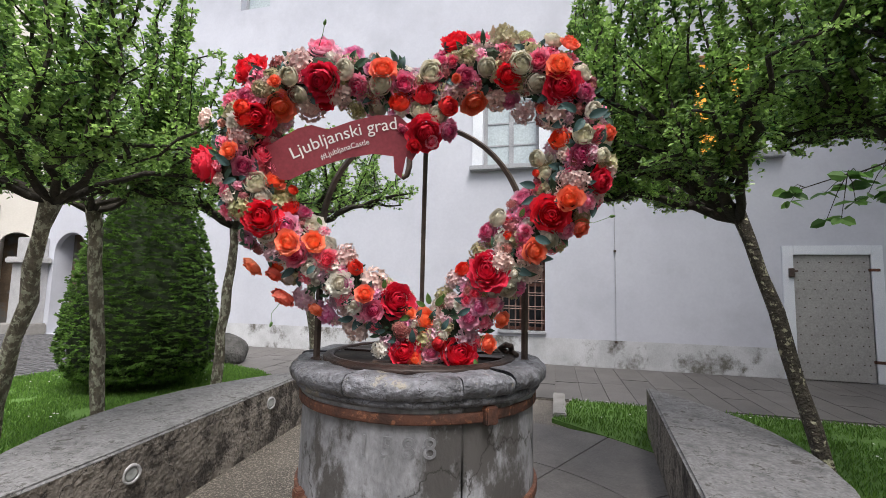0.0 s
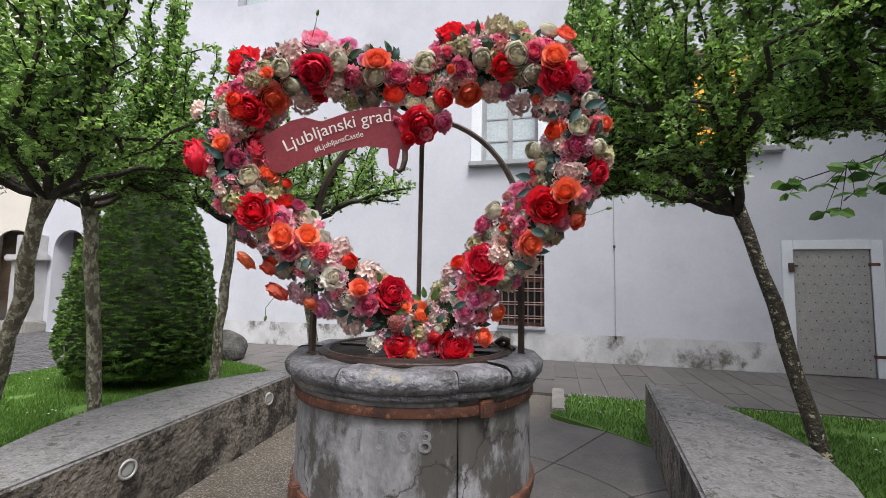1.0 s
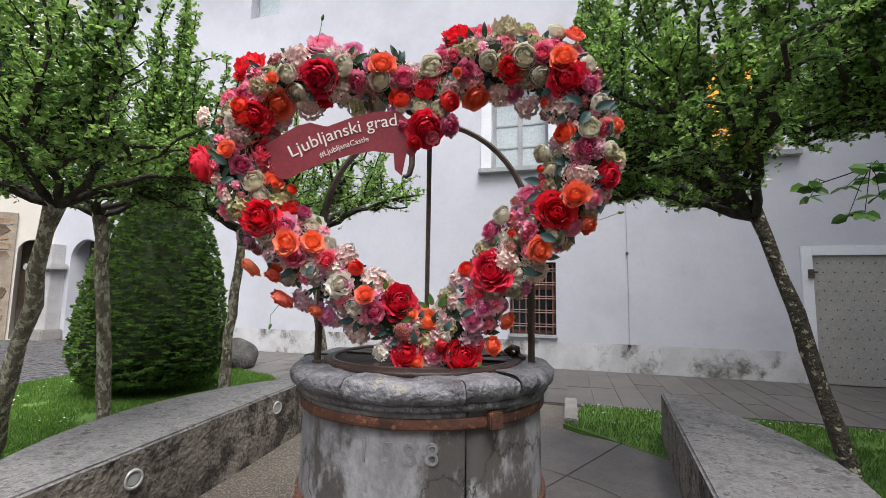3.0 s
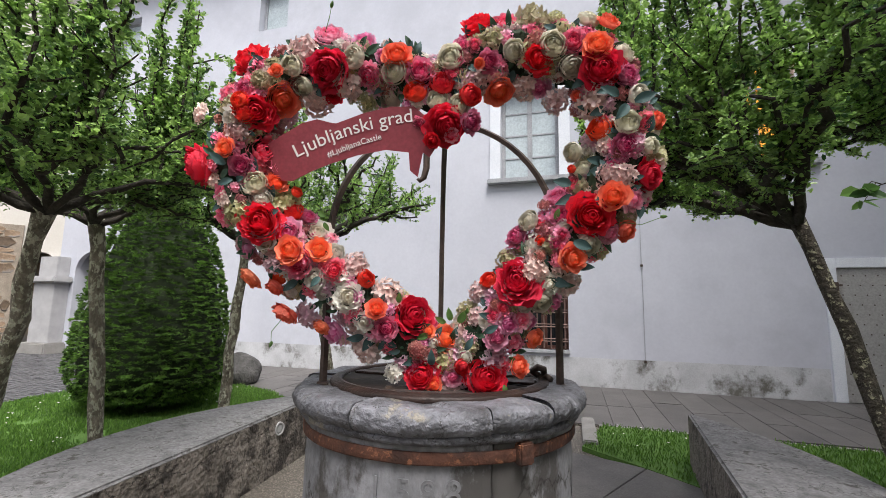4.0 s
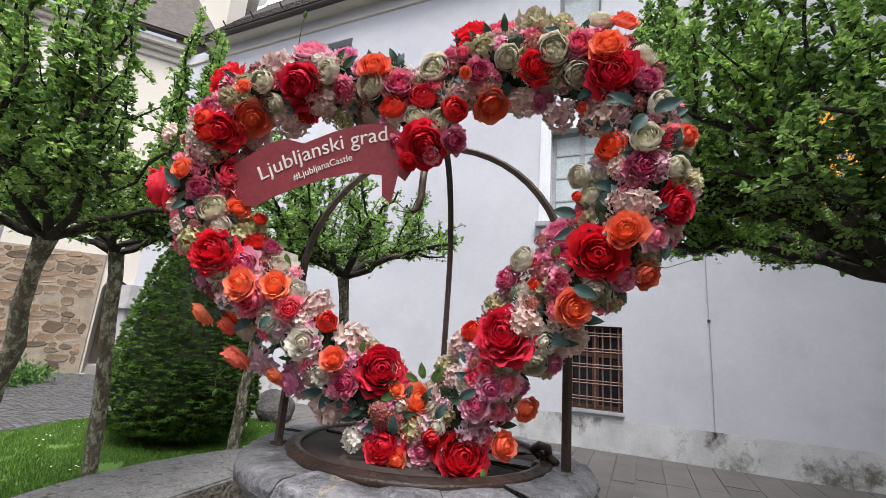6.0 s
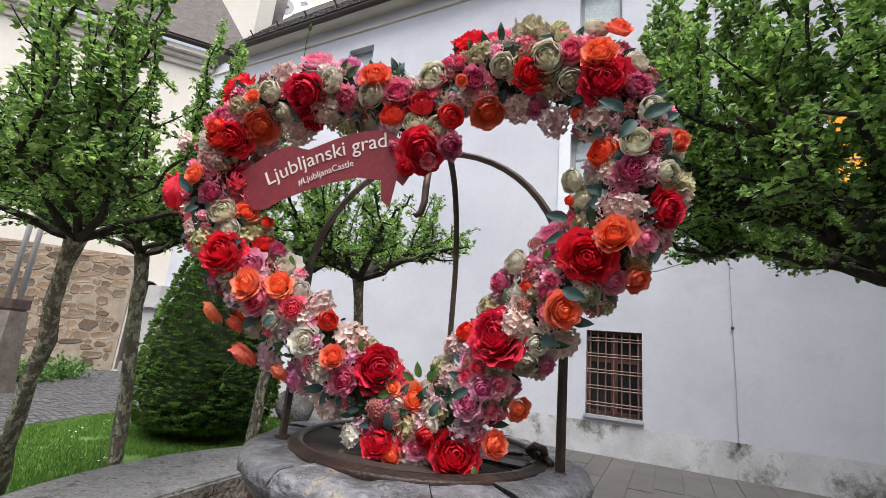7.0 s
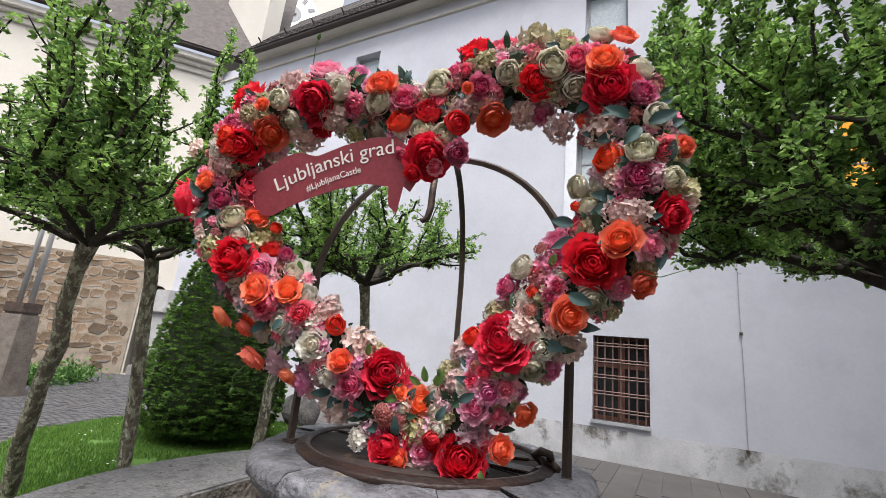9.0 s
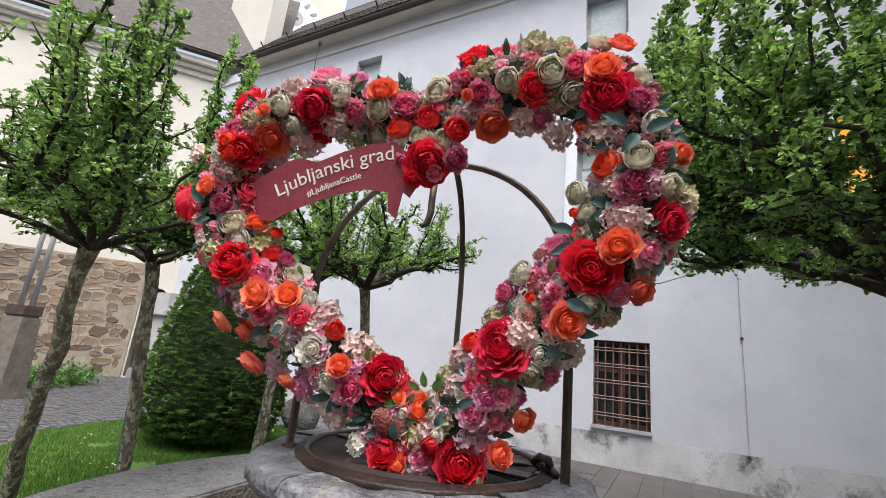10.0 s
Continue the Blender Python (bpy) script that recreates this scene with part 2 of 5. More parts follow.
DOORMETAL = material("grey_door_sheet", (0.33, 0.325, 0.315), (0.40, 0.395, 0.385), 2, 0.55, 0.15, 40, metal=0.3, spots=(0.22, 0.21, 0.2), spot_scale=3, spot_cut=0.66)
ROOF = material("dark_roof_tile", (0.035, 0.031, 0.031), (0.085, 0.072, 0.068), 6, 0.8, 0.4, 40, vary=0.2)
GUTTER = plain("brown_gutter", (0.035, 0.025, 0.022), 0.5, 0.3)
WOODRED = material("red_brown_wood", (0.07, 0.025, 0.018), (0.14, 0.055, 0.038), 6, 0.6, 0.2, 60)
GRILLE = plain("grille_iron", (0.17, 0.11, 0.095), 0.6, 0.4)
DARKGLASS = plain("dark_pane", (0.02, 0.022, 0.025), 0.08)
SKYGLASS = material("pane", (0.38, 0.44, 0.47), (0.48, 0.54, 0.56), 1.5, 0.12, 0, 30)
WARMLIGHT = plain("lit_blind", (0.9, 0.36, 0.05), 0.8, 0, 0.5)
STEEL = plain("pole_steel", (0.45, 0.45, 0.46), 0.4, 0.25)
LAMPGLASS = plain("lamp_glass", (0.35, 0.37, 0.36), 0.15)
DARK = plain("dark_gap", (0.015, 0.014, 0.013), 0.9)
BANNER = material("faded_red_banner", (0.20, 0.026, 0.04), (0.29, 0.05, 0.065), 3, 0.5, 0.05, 80)
LETTER = plain("white_lettering", (0.8, 0.78, 0.76), 0.6)
CLOCKFACE = plain("clock_white", (0.8, 0.8, 0.8), 0.6)
CROWNLEAF = leaf_material("hornbeam_leaf", (0.028, 0.080, 0.024), (0.37, 0.57, 0.15), 0.32, 0.40, 0.35, 5.0)
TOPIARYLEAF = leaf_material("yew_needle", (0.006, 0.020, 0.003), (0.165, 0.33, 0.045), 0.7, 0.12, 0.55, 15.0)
GRASSBLADE = leaf_material("grass_blade", (0.05, 0.122, 0.016), (0.14, 0.27, 0.04), 0.6, 0.3)
BIGLEAF = leaf_material("chestnut_leaf", (0.04, 0.10, 0.025), (0.15, 0.29, 0.07), trans=0.4)
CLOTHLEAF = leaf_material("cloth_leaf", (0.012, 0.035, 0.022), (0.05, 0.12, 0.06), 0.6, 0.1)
TEALLEAF = leaf_material("teal_cloth_leaf", (0.025, 0.065, 0.07), (0.07, 0.14, 0.13), 0.6, 0.1)
# wreath filler, its green taken near black to paint the shade between flowers
WREATH_SHADE = material("shade_dark_filler", (0.012, 0.02, 0.012), (0.035, 0.05, 0.025), 20, 0.95, 0.8, 60)


# ---- mesh helpers ----
def mesh_of(name, verts, faces, mat, smooth=False):
    me = bpy.data.meshes.new(name)
    me.from_pydata([tuple(v) for v in verts], [], faces)
    if mat:
        me.materials.append(mat)
    if smooth:
        me.polygons.foreach_set("use_smooth", [True] * len(me.polygons))
    me.update()
    return me


def part(name, bm, mat, parent=None, label="", smooth=False, place=None):
    """Links a bmesh or a mesh as ONE object, under a thing or a part."""
    if isinstance(bm, bmesh.types.BMesh):
        me = bpy.data.meshes.new(name)
        bmesh.ops.recalc_face_normals(bm, faces=bm.faces)
        bm.to_mesh(me)
        bm.free()
        me.materials.append(mat)
        if smooth:
            me.polygons.foreach_set("use_smooth", [True] * len(me.polygons))
    else:
        me = bm
    ob = new(name, me)
    if parent:
        ob.parent = parent
    if place is not None:
        ob.matrix_basis = place
    return tagged(ob, label)


def empty(name, x, y, z, rz=0.0):
    ob = new(name)
    ob.empty_display_size = 0.1
    ob.matrix_basis = pose(x, y, z, 0, 0, rz)
    return ob


def add_box(bm, x0, x1, y0, y1, z0, z1, bevel=0.0):
    r = bmesh.ops.create_cube(bm, size=1.0)
    for v in r["verts"]:
        v.co = Vector(((x0 + x1) / 2 + v.co.x * (x1 - x0), (y0 + y1) / 2 + v.co.y * (y1 - y0), (z0 + z1) / 2 + v.co.z * (z1 - z0)))
    if bevel:
        es = list({e for v in r["verts"] for e in v.link_edges})
        bmesh.ops.bevel(bm, geom=es, offset=bevel, segments=2, affect="EDGES")


def box(x0, x1, y0, y1, z0, z1, bevel=0.0):
    bm = bmesh.new()
    add_box(bm, x0, x1, y0, y1, z0, z1, bevel)
    return bm


def prism(pts, z0, z1, bevel=0.0):
    """An upright block over a plan outline."""
    bm = bmesh.new()
    vs = [bm.verts.new((x, y, z0)) for x, y in pts]
    f = bm.faces.new(vs)
    r = bmesh.ops.extrude_face_region(bm, geom=[f])
    up = [v for v in r["geom"] if isinstance(v, bmesh.types.BMVert)]
    for v in up:
        v.co.z = z1
    if bevel:
        es = [e for e in bm.edges if all(abs(v.co.z - z1) < 1e-6 for v in e.verts)]
        bmesh.ops.bevel(bm, geom=es, offset=bevel, segments=2, affect="EDGES")
    return bm


def lathe(profile, steps=64, a0=0.0, a1=360.0, wobble=0.0, seed=0.0, close=False):
    """A turned shape from (radius, z) pairs; close joins the profile's end to its start, for pieces of a ring."""
    full = a1 - a0 >= 359.9
    n = steps if full else steps + 1
    verts, faces = [], []
    m = len(profile)
    for i in range(n):
        a = radians(a0 + (a1 - a0) * i / steps)
        for r, z in profile:
            w = 1 + wobble * noise.noise((3.1 * math.cos(a) + seed, 3.1 * math.sin(a), z * 6)) + 0.5 * wobble * noise.noise((11 * math.cos(a), 11 * math.sin(a) + seed, z * 18))
            verts.append((r * w * math.cos(a), r * w * math.sin(a), z + wobble * 0.3 * noise.noise((5 * math.cos(a), 5 * math.sin(a), seed + r * 9))))
    for i in range(steps):
        j = (i + 1) % n
        for k in range(m if close else m - 1):
            k2 = (k + 1) % m
            faces.append((i * m + k, j * m + k, j * m + k2, i * m + k2))
    if close and not full:
        faces.append(tuple(range(m - 1, -1, -1)))
        faces.append(tuple((n - 1) * m + k for k in range(m)))
    return verts, faces


def tube(points, radii, sides=8, rough=0.0, flat=1.0):
    """A limb, bar or pipe along points."""
    pts = [Vector(p) for p in points]
    verts, faces = [], []
    side = None
    for i, p in enumerate(pts):
        d = (pts[min(i + 1, len(pts) - 1)] - pts[max(i - 1, 0)]).normalized()
        ref = side if side is not None else (Vector((1, 0, 0)) if abs(d.x) < 0.9 else Vector((0, 1, 0)))
        side = (ref - d * ref.dot(d)).normalized()
        other = d.cross(side)
        for k in range(sides):
            a = 2 * math.pi * k / sides
            r = radii[i] * (1 + rough * noise.noise(p * 9 + Vector((k * 1.7, 0, 0))))
            verts.append(p + side * (r * math.cos(a)) + other * (r * flat * math.sin(a)))
    for i in range(len(pts) - 1):
        for k in range(sides):
            k2 = (k + 1) % sides
            faces.append((i * sides + k, i * sides + k2, (i + 1) * sides + k2, (i + 1) * sides + k))
    faces.append(tuple(range(sides - 1, -1, -1)))
    faces.append(tuple((len(pts) - 1) * sides + k for k in range(sides)))
    return verts, faces


def join(pieces):
    verts, faces = [], []
    for v, f in pieces:
        o = len(verts)
        verts += list(v)
        faces += [tuple(i + o for i in q) for q in f]
    return verts, faces


def leaves(points, ways, ups, sizes, slim=0.55):
    """Many leaves, each of two quads folded along its rib. Arrays of n x 3."""
    p, w, u = np.asarray(points, float), np.asarray(ways, float), np.asarray(ups, float)
    s = np.asarray(sizes, float)[:, None]
    w = w / (np.linalg.norm(w, axis=1, keepdims=True) + 1e-9)
    side = np.cross(w, u)
    side = side / (np.linalg.norm(side, axis=1, keepdims=True) + 1e-9)
    up = np.cross(side, w)
    v = np.stack([p, p + s * (w * 0.3 + side * slim * 0.45 + up * 0.10), p + s * (w * 0.72 + side * slim * 0.36 + up * 0.07), p + s * w,
                  p + s * (w * 0.72 - side * slim * 0.36 + up * 0.07), p + s * (w * 0.3 - side * slim * 0.45 + up * 0.10)], 1).reshape(-1, 3)
    base = np.arange(len(p)) * 6
    f = np.concatenate([np.stack([base, base + 1, base + 2, base + 3], 1), np.stack([base, base + 3, base + 4, base + 5], 1)])
    return v, f


def leaf_mesh(name, data, mat, extra=None):
    v, f = data
    verts, faces = [tuple(x) for x in v.tolist()], [tuple(x) for x in f.tolist()]
    me = mesh_of(name, verts, faces, mat)
    return me


# ---- ground ----
YW = 6.65
g = part("ground", box(-200, 200, -200, 200, -0.4, -0.03), AGGREGATE)
tagged(g, "wet dark exposed-aggregate courtyard ground", "ground", kind="structure")
WX, WY = -0.845, 0.55


def arc_pts(p, q, bulge, n=12):
    """Points of an arc from p to q that swells sideways by bulge."""
    p, q = Vector(p), Vector(q)
    d = q - p
    s = Vector((d.y, -d.x)).normalized()
    return [tuple(p + d * t + s * bulge * 4 * t * (1 - t)) for t in [i / n for i in range(n + 1)]]


INNER_L, INNER_R = ((-2.62, 2.62), (-2.28, -0.75)), ((0.66, 2.88), (0.36, -0.45))
benches = []
for (a, b), side in ((INNER_L, 1), (INNER_R, -1)):
    out = arc_pts(a, b, 0.72 * side)
    bench = empty("stone_bench", *a, 0)
    loc = lambda pts: [(x - a[0], y - a[1]) for x, y in pts]
    part("bench_body", prism(loc(out), -0.03, 0.422), BENCHSIDE, bench, "dark weathered rendered face")
    top = out
    bm = prism(loc(top), 0.422, 0.44)
    bmesh.ops.bevel(bm, geom=[e for e in bm.edges if all(v.co.z > 0.435 for v in e.verts)], offset=0.014, segments=3, affect="EDGES")
    part("bench_slab", bm, BENCHTOP, bench)
    tagged(bench, "curved low stone bench with cracked grey top slab", "bench", "benches round the well")
    benches.append((bench, a, b))


def bench_lamp(y, z):
    bench, a, b = benches[0]
    t = (y - a[1]) / (b[1] - a[1])
    x = a[0] + (b[0] - a[0]) * t
    lamp = empty("recessed_lamp", x, y, z, -6)
    for nm, prof, mt in (("lamp_ring", [(0.038, 0.004), (0.040, 0.010), (0.051, 0.010), (0.053, 0.0), (0.053, -0.02)], STEEL), ("lamp_lens", [(0.0, 0.003), (0.025, 0.0035), (0.04, 0.003), (0.04, -0.01)], LAMPGLASS)):
        v, f = lathe(prof, 24)
        part(nm, mesh_of(nm, v, f, mt, True), None, lamp, place=pose(0.004, 0, 0, 0, 90, 0))
    tagged(lamp, "round steel recessed lamp in the bench face", "lamp", "bench lamps")


bench_lamp(0.32, 0.285)
bench_lamp(1.72, 0.31)

LAWN_L = [(-2.4, -0.75), (-4.5, -0.4), (-6.05, 1.15), (-6.8, 1.8), (-7.1, 2.7), (-7.2, 3.5), (-6.7, 4.4), (-5.5, 4.62), (-4.5, 4.25), (-3.3, 3.4), (-2.7, 2.7)]
LAWN_R = [(-0.2, 3.12), (0.03, 3.98), (0.64, 3.95), (1.66, 3.92), (3.0, 3.86), (9.0, 3.7), (9.0, -3.0), (0.5, -1.2), (0.66, 2.35), (0.43, 2.57)]
for nm, poly in (("lawn", LAWN_L), ("lawn", LAWN_R)):
    ob = part(nm, prism(poly, -0.03, 0.012), SOIL)
    tagged(ob, "bright green lawn ground behind the bench", "lawn", kind="structure")


def inside(poly, x, y):
    hit = False
    for (x0, y0), (x1, y1) in zip(poly, poly[1:] + poly[:1]):
        if (y0 > y) != (y1 > y) and x < x0 + (y - y0) / (y1 - y0) * (x1 - x0):
            hit = not hit
    return hit


def grass(poly, count, rng, reach):
    pts = []
    xs, ys = [p[0] for p in poly], [p[1] for p in poly]
    while len(pts) < count:
        x, y = rng.uniform(min(xs), min(max(xs), reach)), rng.uniform(max(min(ys), -1.2), max(ys))
        if inside(poly, x, y) and noise.noise((x * 2, y * 2, 3)) > -0.6 + rng.random() * 0.3:
            pts.append((x, y, 0.01))
    n = len(pts)
    r = np.random.RandomState(5)
    w = np.stack([r.normal(0, 0.45, n), r.normal(0, 0.45, n), np.ones(n)], 1)
    u = r.normal(0, 1, (n, 3))
    ob = part("grass", leaf_mesh("grass", leaves(pts, w, u, r.uniform(0.022, 0.055, n), 0.2), GRASSBLADE), None)
    tagged(ob, "short bright green lawn grass with small white flowers", "grass", kind="stuff")
    dots = [pts[i] for i in range(0, n, 160) if noise.noise((pts[i][0] * 1.2, pts[i][1] * 1.2, 9)) > 0.05]
    m = len(dots)
    ob = part("daisies", leaf_mesh("daisies", leaves(np.array(dots) + np.array((0, 0, 0.042)), r.normal(0, 1, (m, 3)) * np.array((1, 1, 0.15)), np.tile((0, 0, 1.0), (m, 1)), np.full(m, 0.022), 1.0), LETTER), None)
    tagged(ob, "tiny white daisies in the grass", "flowers", kind="stuff")


grass(LAWN_L, 62000, random.Random(1), 0)
grass(LAWN_R, 42000, random.Random(2), 5.0)

# edging: drainage strip, kerb stone at the lawn's tip
ob = part("kerb_stone", box(-0.19, -0.05, 3.2, 4.16, -0.03, 0.05, 0.012), KERB)
tagged(ob, "pale short kerb stone at the lawn's tip", "kerb")
drain = empty("drain_channel", 0.0, 4.02, 0)
part("channel", box(0, 9, -0.03, 0.05, -0.03, 0.002), KERB, drain, place=pose(0, 0, 0, 0, 0, -1.9))
slot_mesh = part("slot", box(0, 0.018, -0.018, 0.038, 0.0, 0.005), DARK, drain, place=pose(0.06, 0, 0, 0, 0, -1.9)).data
for i in range(1, 70):
    part("slot", slot_mesh, None, drain, place=pose(0.06 + i * 0.07, -0.00232 * i, 0, 0, 0, -1.9))
tagged(drain, "slotted drain channel along the lawn edge", "drain")

# ---- the main facade ----


def wall_mesh(x0, x1, z0, z1, y0, y1, holes):
    """A wall with openings that go through it."""
    xs = sorted({x0, x1, *[h[i] for h in holes for i in (0, 1)]})
    zs = sorted({z0, z1, *[h[i] for h in holes for i in (2, 3)]})
    solid = lambda i, k: 0 <= i < len(xs) - 1 and 0 <= k < len(zs) - 1 and not any(
        h[0] < (xs[i] + xs[i + 1]) / 2 < h[1] and h[2] < (zs[k] + zs[k + 1]) / 2 < h[3] for h in holes)
    bm = bmesh.new()
    quad = lambda *p: bm.faces.new([bm.verts.new(q) for q in p])
    for i in range(len(xs) - 1):
        for k in range(len(zs) - 1):
            if not solid(i, k):
                continue
            a, b, c, d = xs[i], xs[i + 1], zs[k], zs[k + 1]
            quad((a, y0, c), (b, y0, c), (b, y0, d), (a, y0, d))
            quad((a, y1, c), (a, y1, d), (b, y1, d), (b, y1, c))
            if not solid(i - 1, k):
                quad((a, y0, c), (a, y0, d), (a, y1, d), (a, y1, c))
            if not solid(i + 1, k):
                quad((b, y0, c), (b, y1, c), (b, y1, d), (b, y0, d))
            if not solid(i, k - 1):
                quad((a, y0, c), (a, y1, c), (b, y1, c), (b, y0, c))
            if not solid(i, k + 1):
                quad((a, y0, d), (b, y0, d), (b, y1, d), (a, y1, d))
    bmesh.ops.remove_doubles(bm, verts=bm.verts, dist=1e-5)
    return bm


W1, W2 = (-1.53, -0.45, 3.70, 5.50), (2.20, 3.28, 3.70, 5.50)
WLOW, DOOR = (-1.18, -0.34, 0.58, 1.89), (3.58, 4.63, -0.03, 1.98)
TOPS = [(-11.9, -11.1, 7.73, 8.8), (-7.33, -6.54, 7.73, 8.8), (-1.42, -0.63, 7.73, 8.8), (2.3, 3.1, 7.73, 8.8)]
NICHE = (-12.40, -11.34, 0.0, 2.52)
wall = part("wall_main", wall_mesh(-13.0, 16.0, -0.05, 9.67, YW, YW + 0.6, [W1, W2, WLOW, DOOR, NICHE, *TOPS]), PLASTER)
tagged(wall, "tall white plastered castle facade with faint patches", "wall", kind="structure")
for a, b in ((-11.2, 3.40), (4.82, 5.38)):
    bm = box(a, b, YW - 0.005, YW, -0.03, 0.47, 0.002)
    tagged(part("plinth", bm, PLINTH), "stained grey plaster base of the white wall", "plinth", kind="structure")
tagged(part("cornice", box(-13, 16, YW - 0.05, YW + 0.02, 9.28, 9.36, 0.015), PLASTER_WARM), "thin plaster moulding under the eaves", "trim", kind="structure")


def casement(name, hole, lit=False, bars=2, label=""):
    x0, x1, z0, z1 = hole
    w = empty(name, (x0 + x1) / 2, YW, z0)
    hw, h = (x1 - x0) / 2, z1 - z0
    for s in (-1, 1):
        part("window_surround", box(min(s * hw, s * (hw + 0.2)), max(s * hw, s * (hw + 0.2)), -0.025, 0.0, -0.02, h + 0.2), SURROUND, w)
    part("window_surround", box(-hw, hw, -0.025, 0, h, h + 0.2), SURROUND, w)
    part("window_sill", box(-hw - 0.24, hw + 0.24, -0.12, 0.18, -0.10, 0.0, 0.015), SILL, w)
    bm = bmesh.new()
    for a, b in ((-hw, -hw + 0.07), (-0.045, 0.045), (hw - 0.07, hw)):
        add_box(bm, a, b, 0.16, 0.22, 0, h)
    for c in (0.0, h - 0.07):
        add_box(bm, -hw, hw, 0.165, 0.215, c, c + 0.07)
    for k in range(1, 4):
        add_box(bm, -hw, hw, 0.175, 0.205, h * k / 4 - 0.015, h * k / 4 + 0.015)
    part("window_frame", bm, SILL, w)
    for s in (-1, 1):
        for k in range(4):
            a, b = sorted((s * 0.045, s * (hw - 0.07)))
            part("pane", box(a, b, 0.187, 0.193, h * k / 4 + 0.016, h * (k + 1) / 4 - 0.016), WARMLIGHT if lit else SKYGLASS, w)
    part("room_behind", box(-hw, hw, 0.5, 0.56, 0, h), DARK, w)
    tagged(w, label, "window", kind="structure")


casement("window_1", W1, False, label="tall casement window with blue-grey surround and stone sill")
casement("window_2", W2, True, label="tall casement window with warm orange light behind it")
for i, hole in enumerate(TOPS):
    x0, x1, z0, z1 = hole
    w = empty("window_%d" % (i + 4), (x0 + x1) / 2, YW, z0)
    hw, h = (x1 - x0) / 2, z1 - z0
    bm = bmesh.new()
    for a, b in ((-hw, -hw + 0.06), (hw - 0.06, hw)):
        add_box(bm, a, b, 0.19, 0.25, 0, h)
    for c in (0.0, h - 0.06):
        add_box(bm, -hw + 0.06, hw - 0.06, 0.195, 0.245, c, c + 0.06)
    part("window_frame", bm, SILL, w)
    part("pane", box(-hw + 0.06, hw - 0.06, 0.217, 0.223, 0.06, h - 0.06), SKYGLASS, w)
    tagged(w, "small deep-set upper window with grey frame", "window", kind="structure")


def grille_window():
    x0, x1, z0, z1 = WLOW
    w = empty("window_3", (x0 + x1) / 2, YW, z0)
    hw, h = (x1 - x0) / 2, z1 - z0
    bm = bmesh.new()
    for a, b in ((-hw, -hw + 0.06), (-0.05, 0.05), (hw - 0.06, hw)):
        add_box(bm, a, b, 0.14, 0.20, 0, h)
    for c in (0.0, h * 0.62, h - 0.06):
        add_box(bm, -hw, hw, 0.145, 0.195, c, c + 0.06)
    part("window_frame", bm, WOODRED, w)
    for s in (-1, 1):
        a, b = sorted((s * 0.05, s * (hw - 0.06)))
        part("pane", box(a, b, 0.168, 0.174, 0.06, h - 0.06), DARKGLASS, w)
    for i in range(7):
        x = -hw + 0.06 + (2 * hw - 0.12) * i / 6
        v, f = tube([(x, 0.06, 0), (x, 0.06, h)], [0.014] * 2, 6)
        part("bar", mesh_of("bar", v, f, GRILLE), None, w)
    for k in range(5):
        for o in (0.0, 0.045):
            z = h * (k + 0.55) / 5.2 + o
            v, f = tube([(-hw, 0.045, z), (hw, 0.045, z)], [0.011] * 2, 6)
            part("bar", mesh_of("bar", v, f, GRILLE), None, w)
    part("window_sill", box(-hw - 0.02, hw + 0.02, -0.05, 0.14, -0.06, 0.0, 0.008), SILL, w)
    tagged(w, "low wooden window behind a rusty iron grille", "window", kind="structure")


grille_window()


def metal_door():
    d = empty("door_1", 4.105, YW, 0)
    part("door_leaf", box(-0.525, 0.525, 0.015, 0.06, 0.0, 1.98, 0.004), DOORMETAL, d)
    rivet = None
    v, f = lathe([(0.0, 0.007), (0.007, 0.005), (0.011, 0.0)], 8)
    rivet = mesh_of("rivet", v, f, IRON, True)
    for r in range(13):
        for c in range(7):
            part("rivet", rivet, None, d, place=pose(-0.45 + 0.15 * c + (0.075 if r % 2 else 0) * (c < 6), 0.015, 0.12 + 0.145 * r, 90, 0, 0))
    for a, b, z0, z1 in ((-0.68, -0.525, 0, 2.13), (0.525, 0.68, 0, 2.13), (-0.525, 0.525, 1.98, 2.13)):
        part("door_frame", box(a, b, -0.03, 0.05, z0, z1, 0.006), SURROUND, d)
    for z in (0.3, 1.72):
        part("hinge", box(0.50, 0.63, -0.04, 0.02, z, z + 0.045, 0.005), RUST, d)
    part("latch", box(-0.60, -0.53, -0.075, 0.0, 1.62, 1.76, 0.006), IRON, d)
    part("latch_bar", box(-0.60, -0.47, -0.05, 0.0, 1.70, 1.73, 0.004), IRON, d)
    tagged(d, "grey riveted sheet-metal door in a pale frame", "door", kind="structure")


metal_door()
cable = empty("lightning_cable", 0.87, YW - 0.02, 0)
v, f = tube([(0, 0, 0.44), (0.004, 0, 1.4), (-0.003, 0, 2.4), (0.003, 0, 5.0), (0, 0, 9.2)], [0.004] * 5, 6)
part("cable", mesh_of("cable", v, f, SILL), None, cable)
for z in (0.45, 2.04, 3.6, 5.2, 6.8):
    part("clip", box(-0.02, 0.02, -0.015, 0.02, z - 0.02, z + 0.02, 0.004), IRON, cable)
tagged(cable, "thin grey lightning cable clipped down the white wall", "cable")

# eaves, gutter and roof
v, f = tube([(-11.8, 6.25, 9.68), (16, 6.25, 9.68)], [0.075] * 2, 10)
tagged(part("gutter", mesh_of("gutter", v, f, GUTTER, True), None), "dark brown roof gutter", "gutter", kind="structure")
tagged(part("eaves", box(-11.8, 16, 6.3, 7.2, 9.66, 9.72), PLASTER_WARM), "pale eaves board", "eaves", kind="structure")
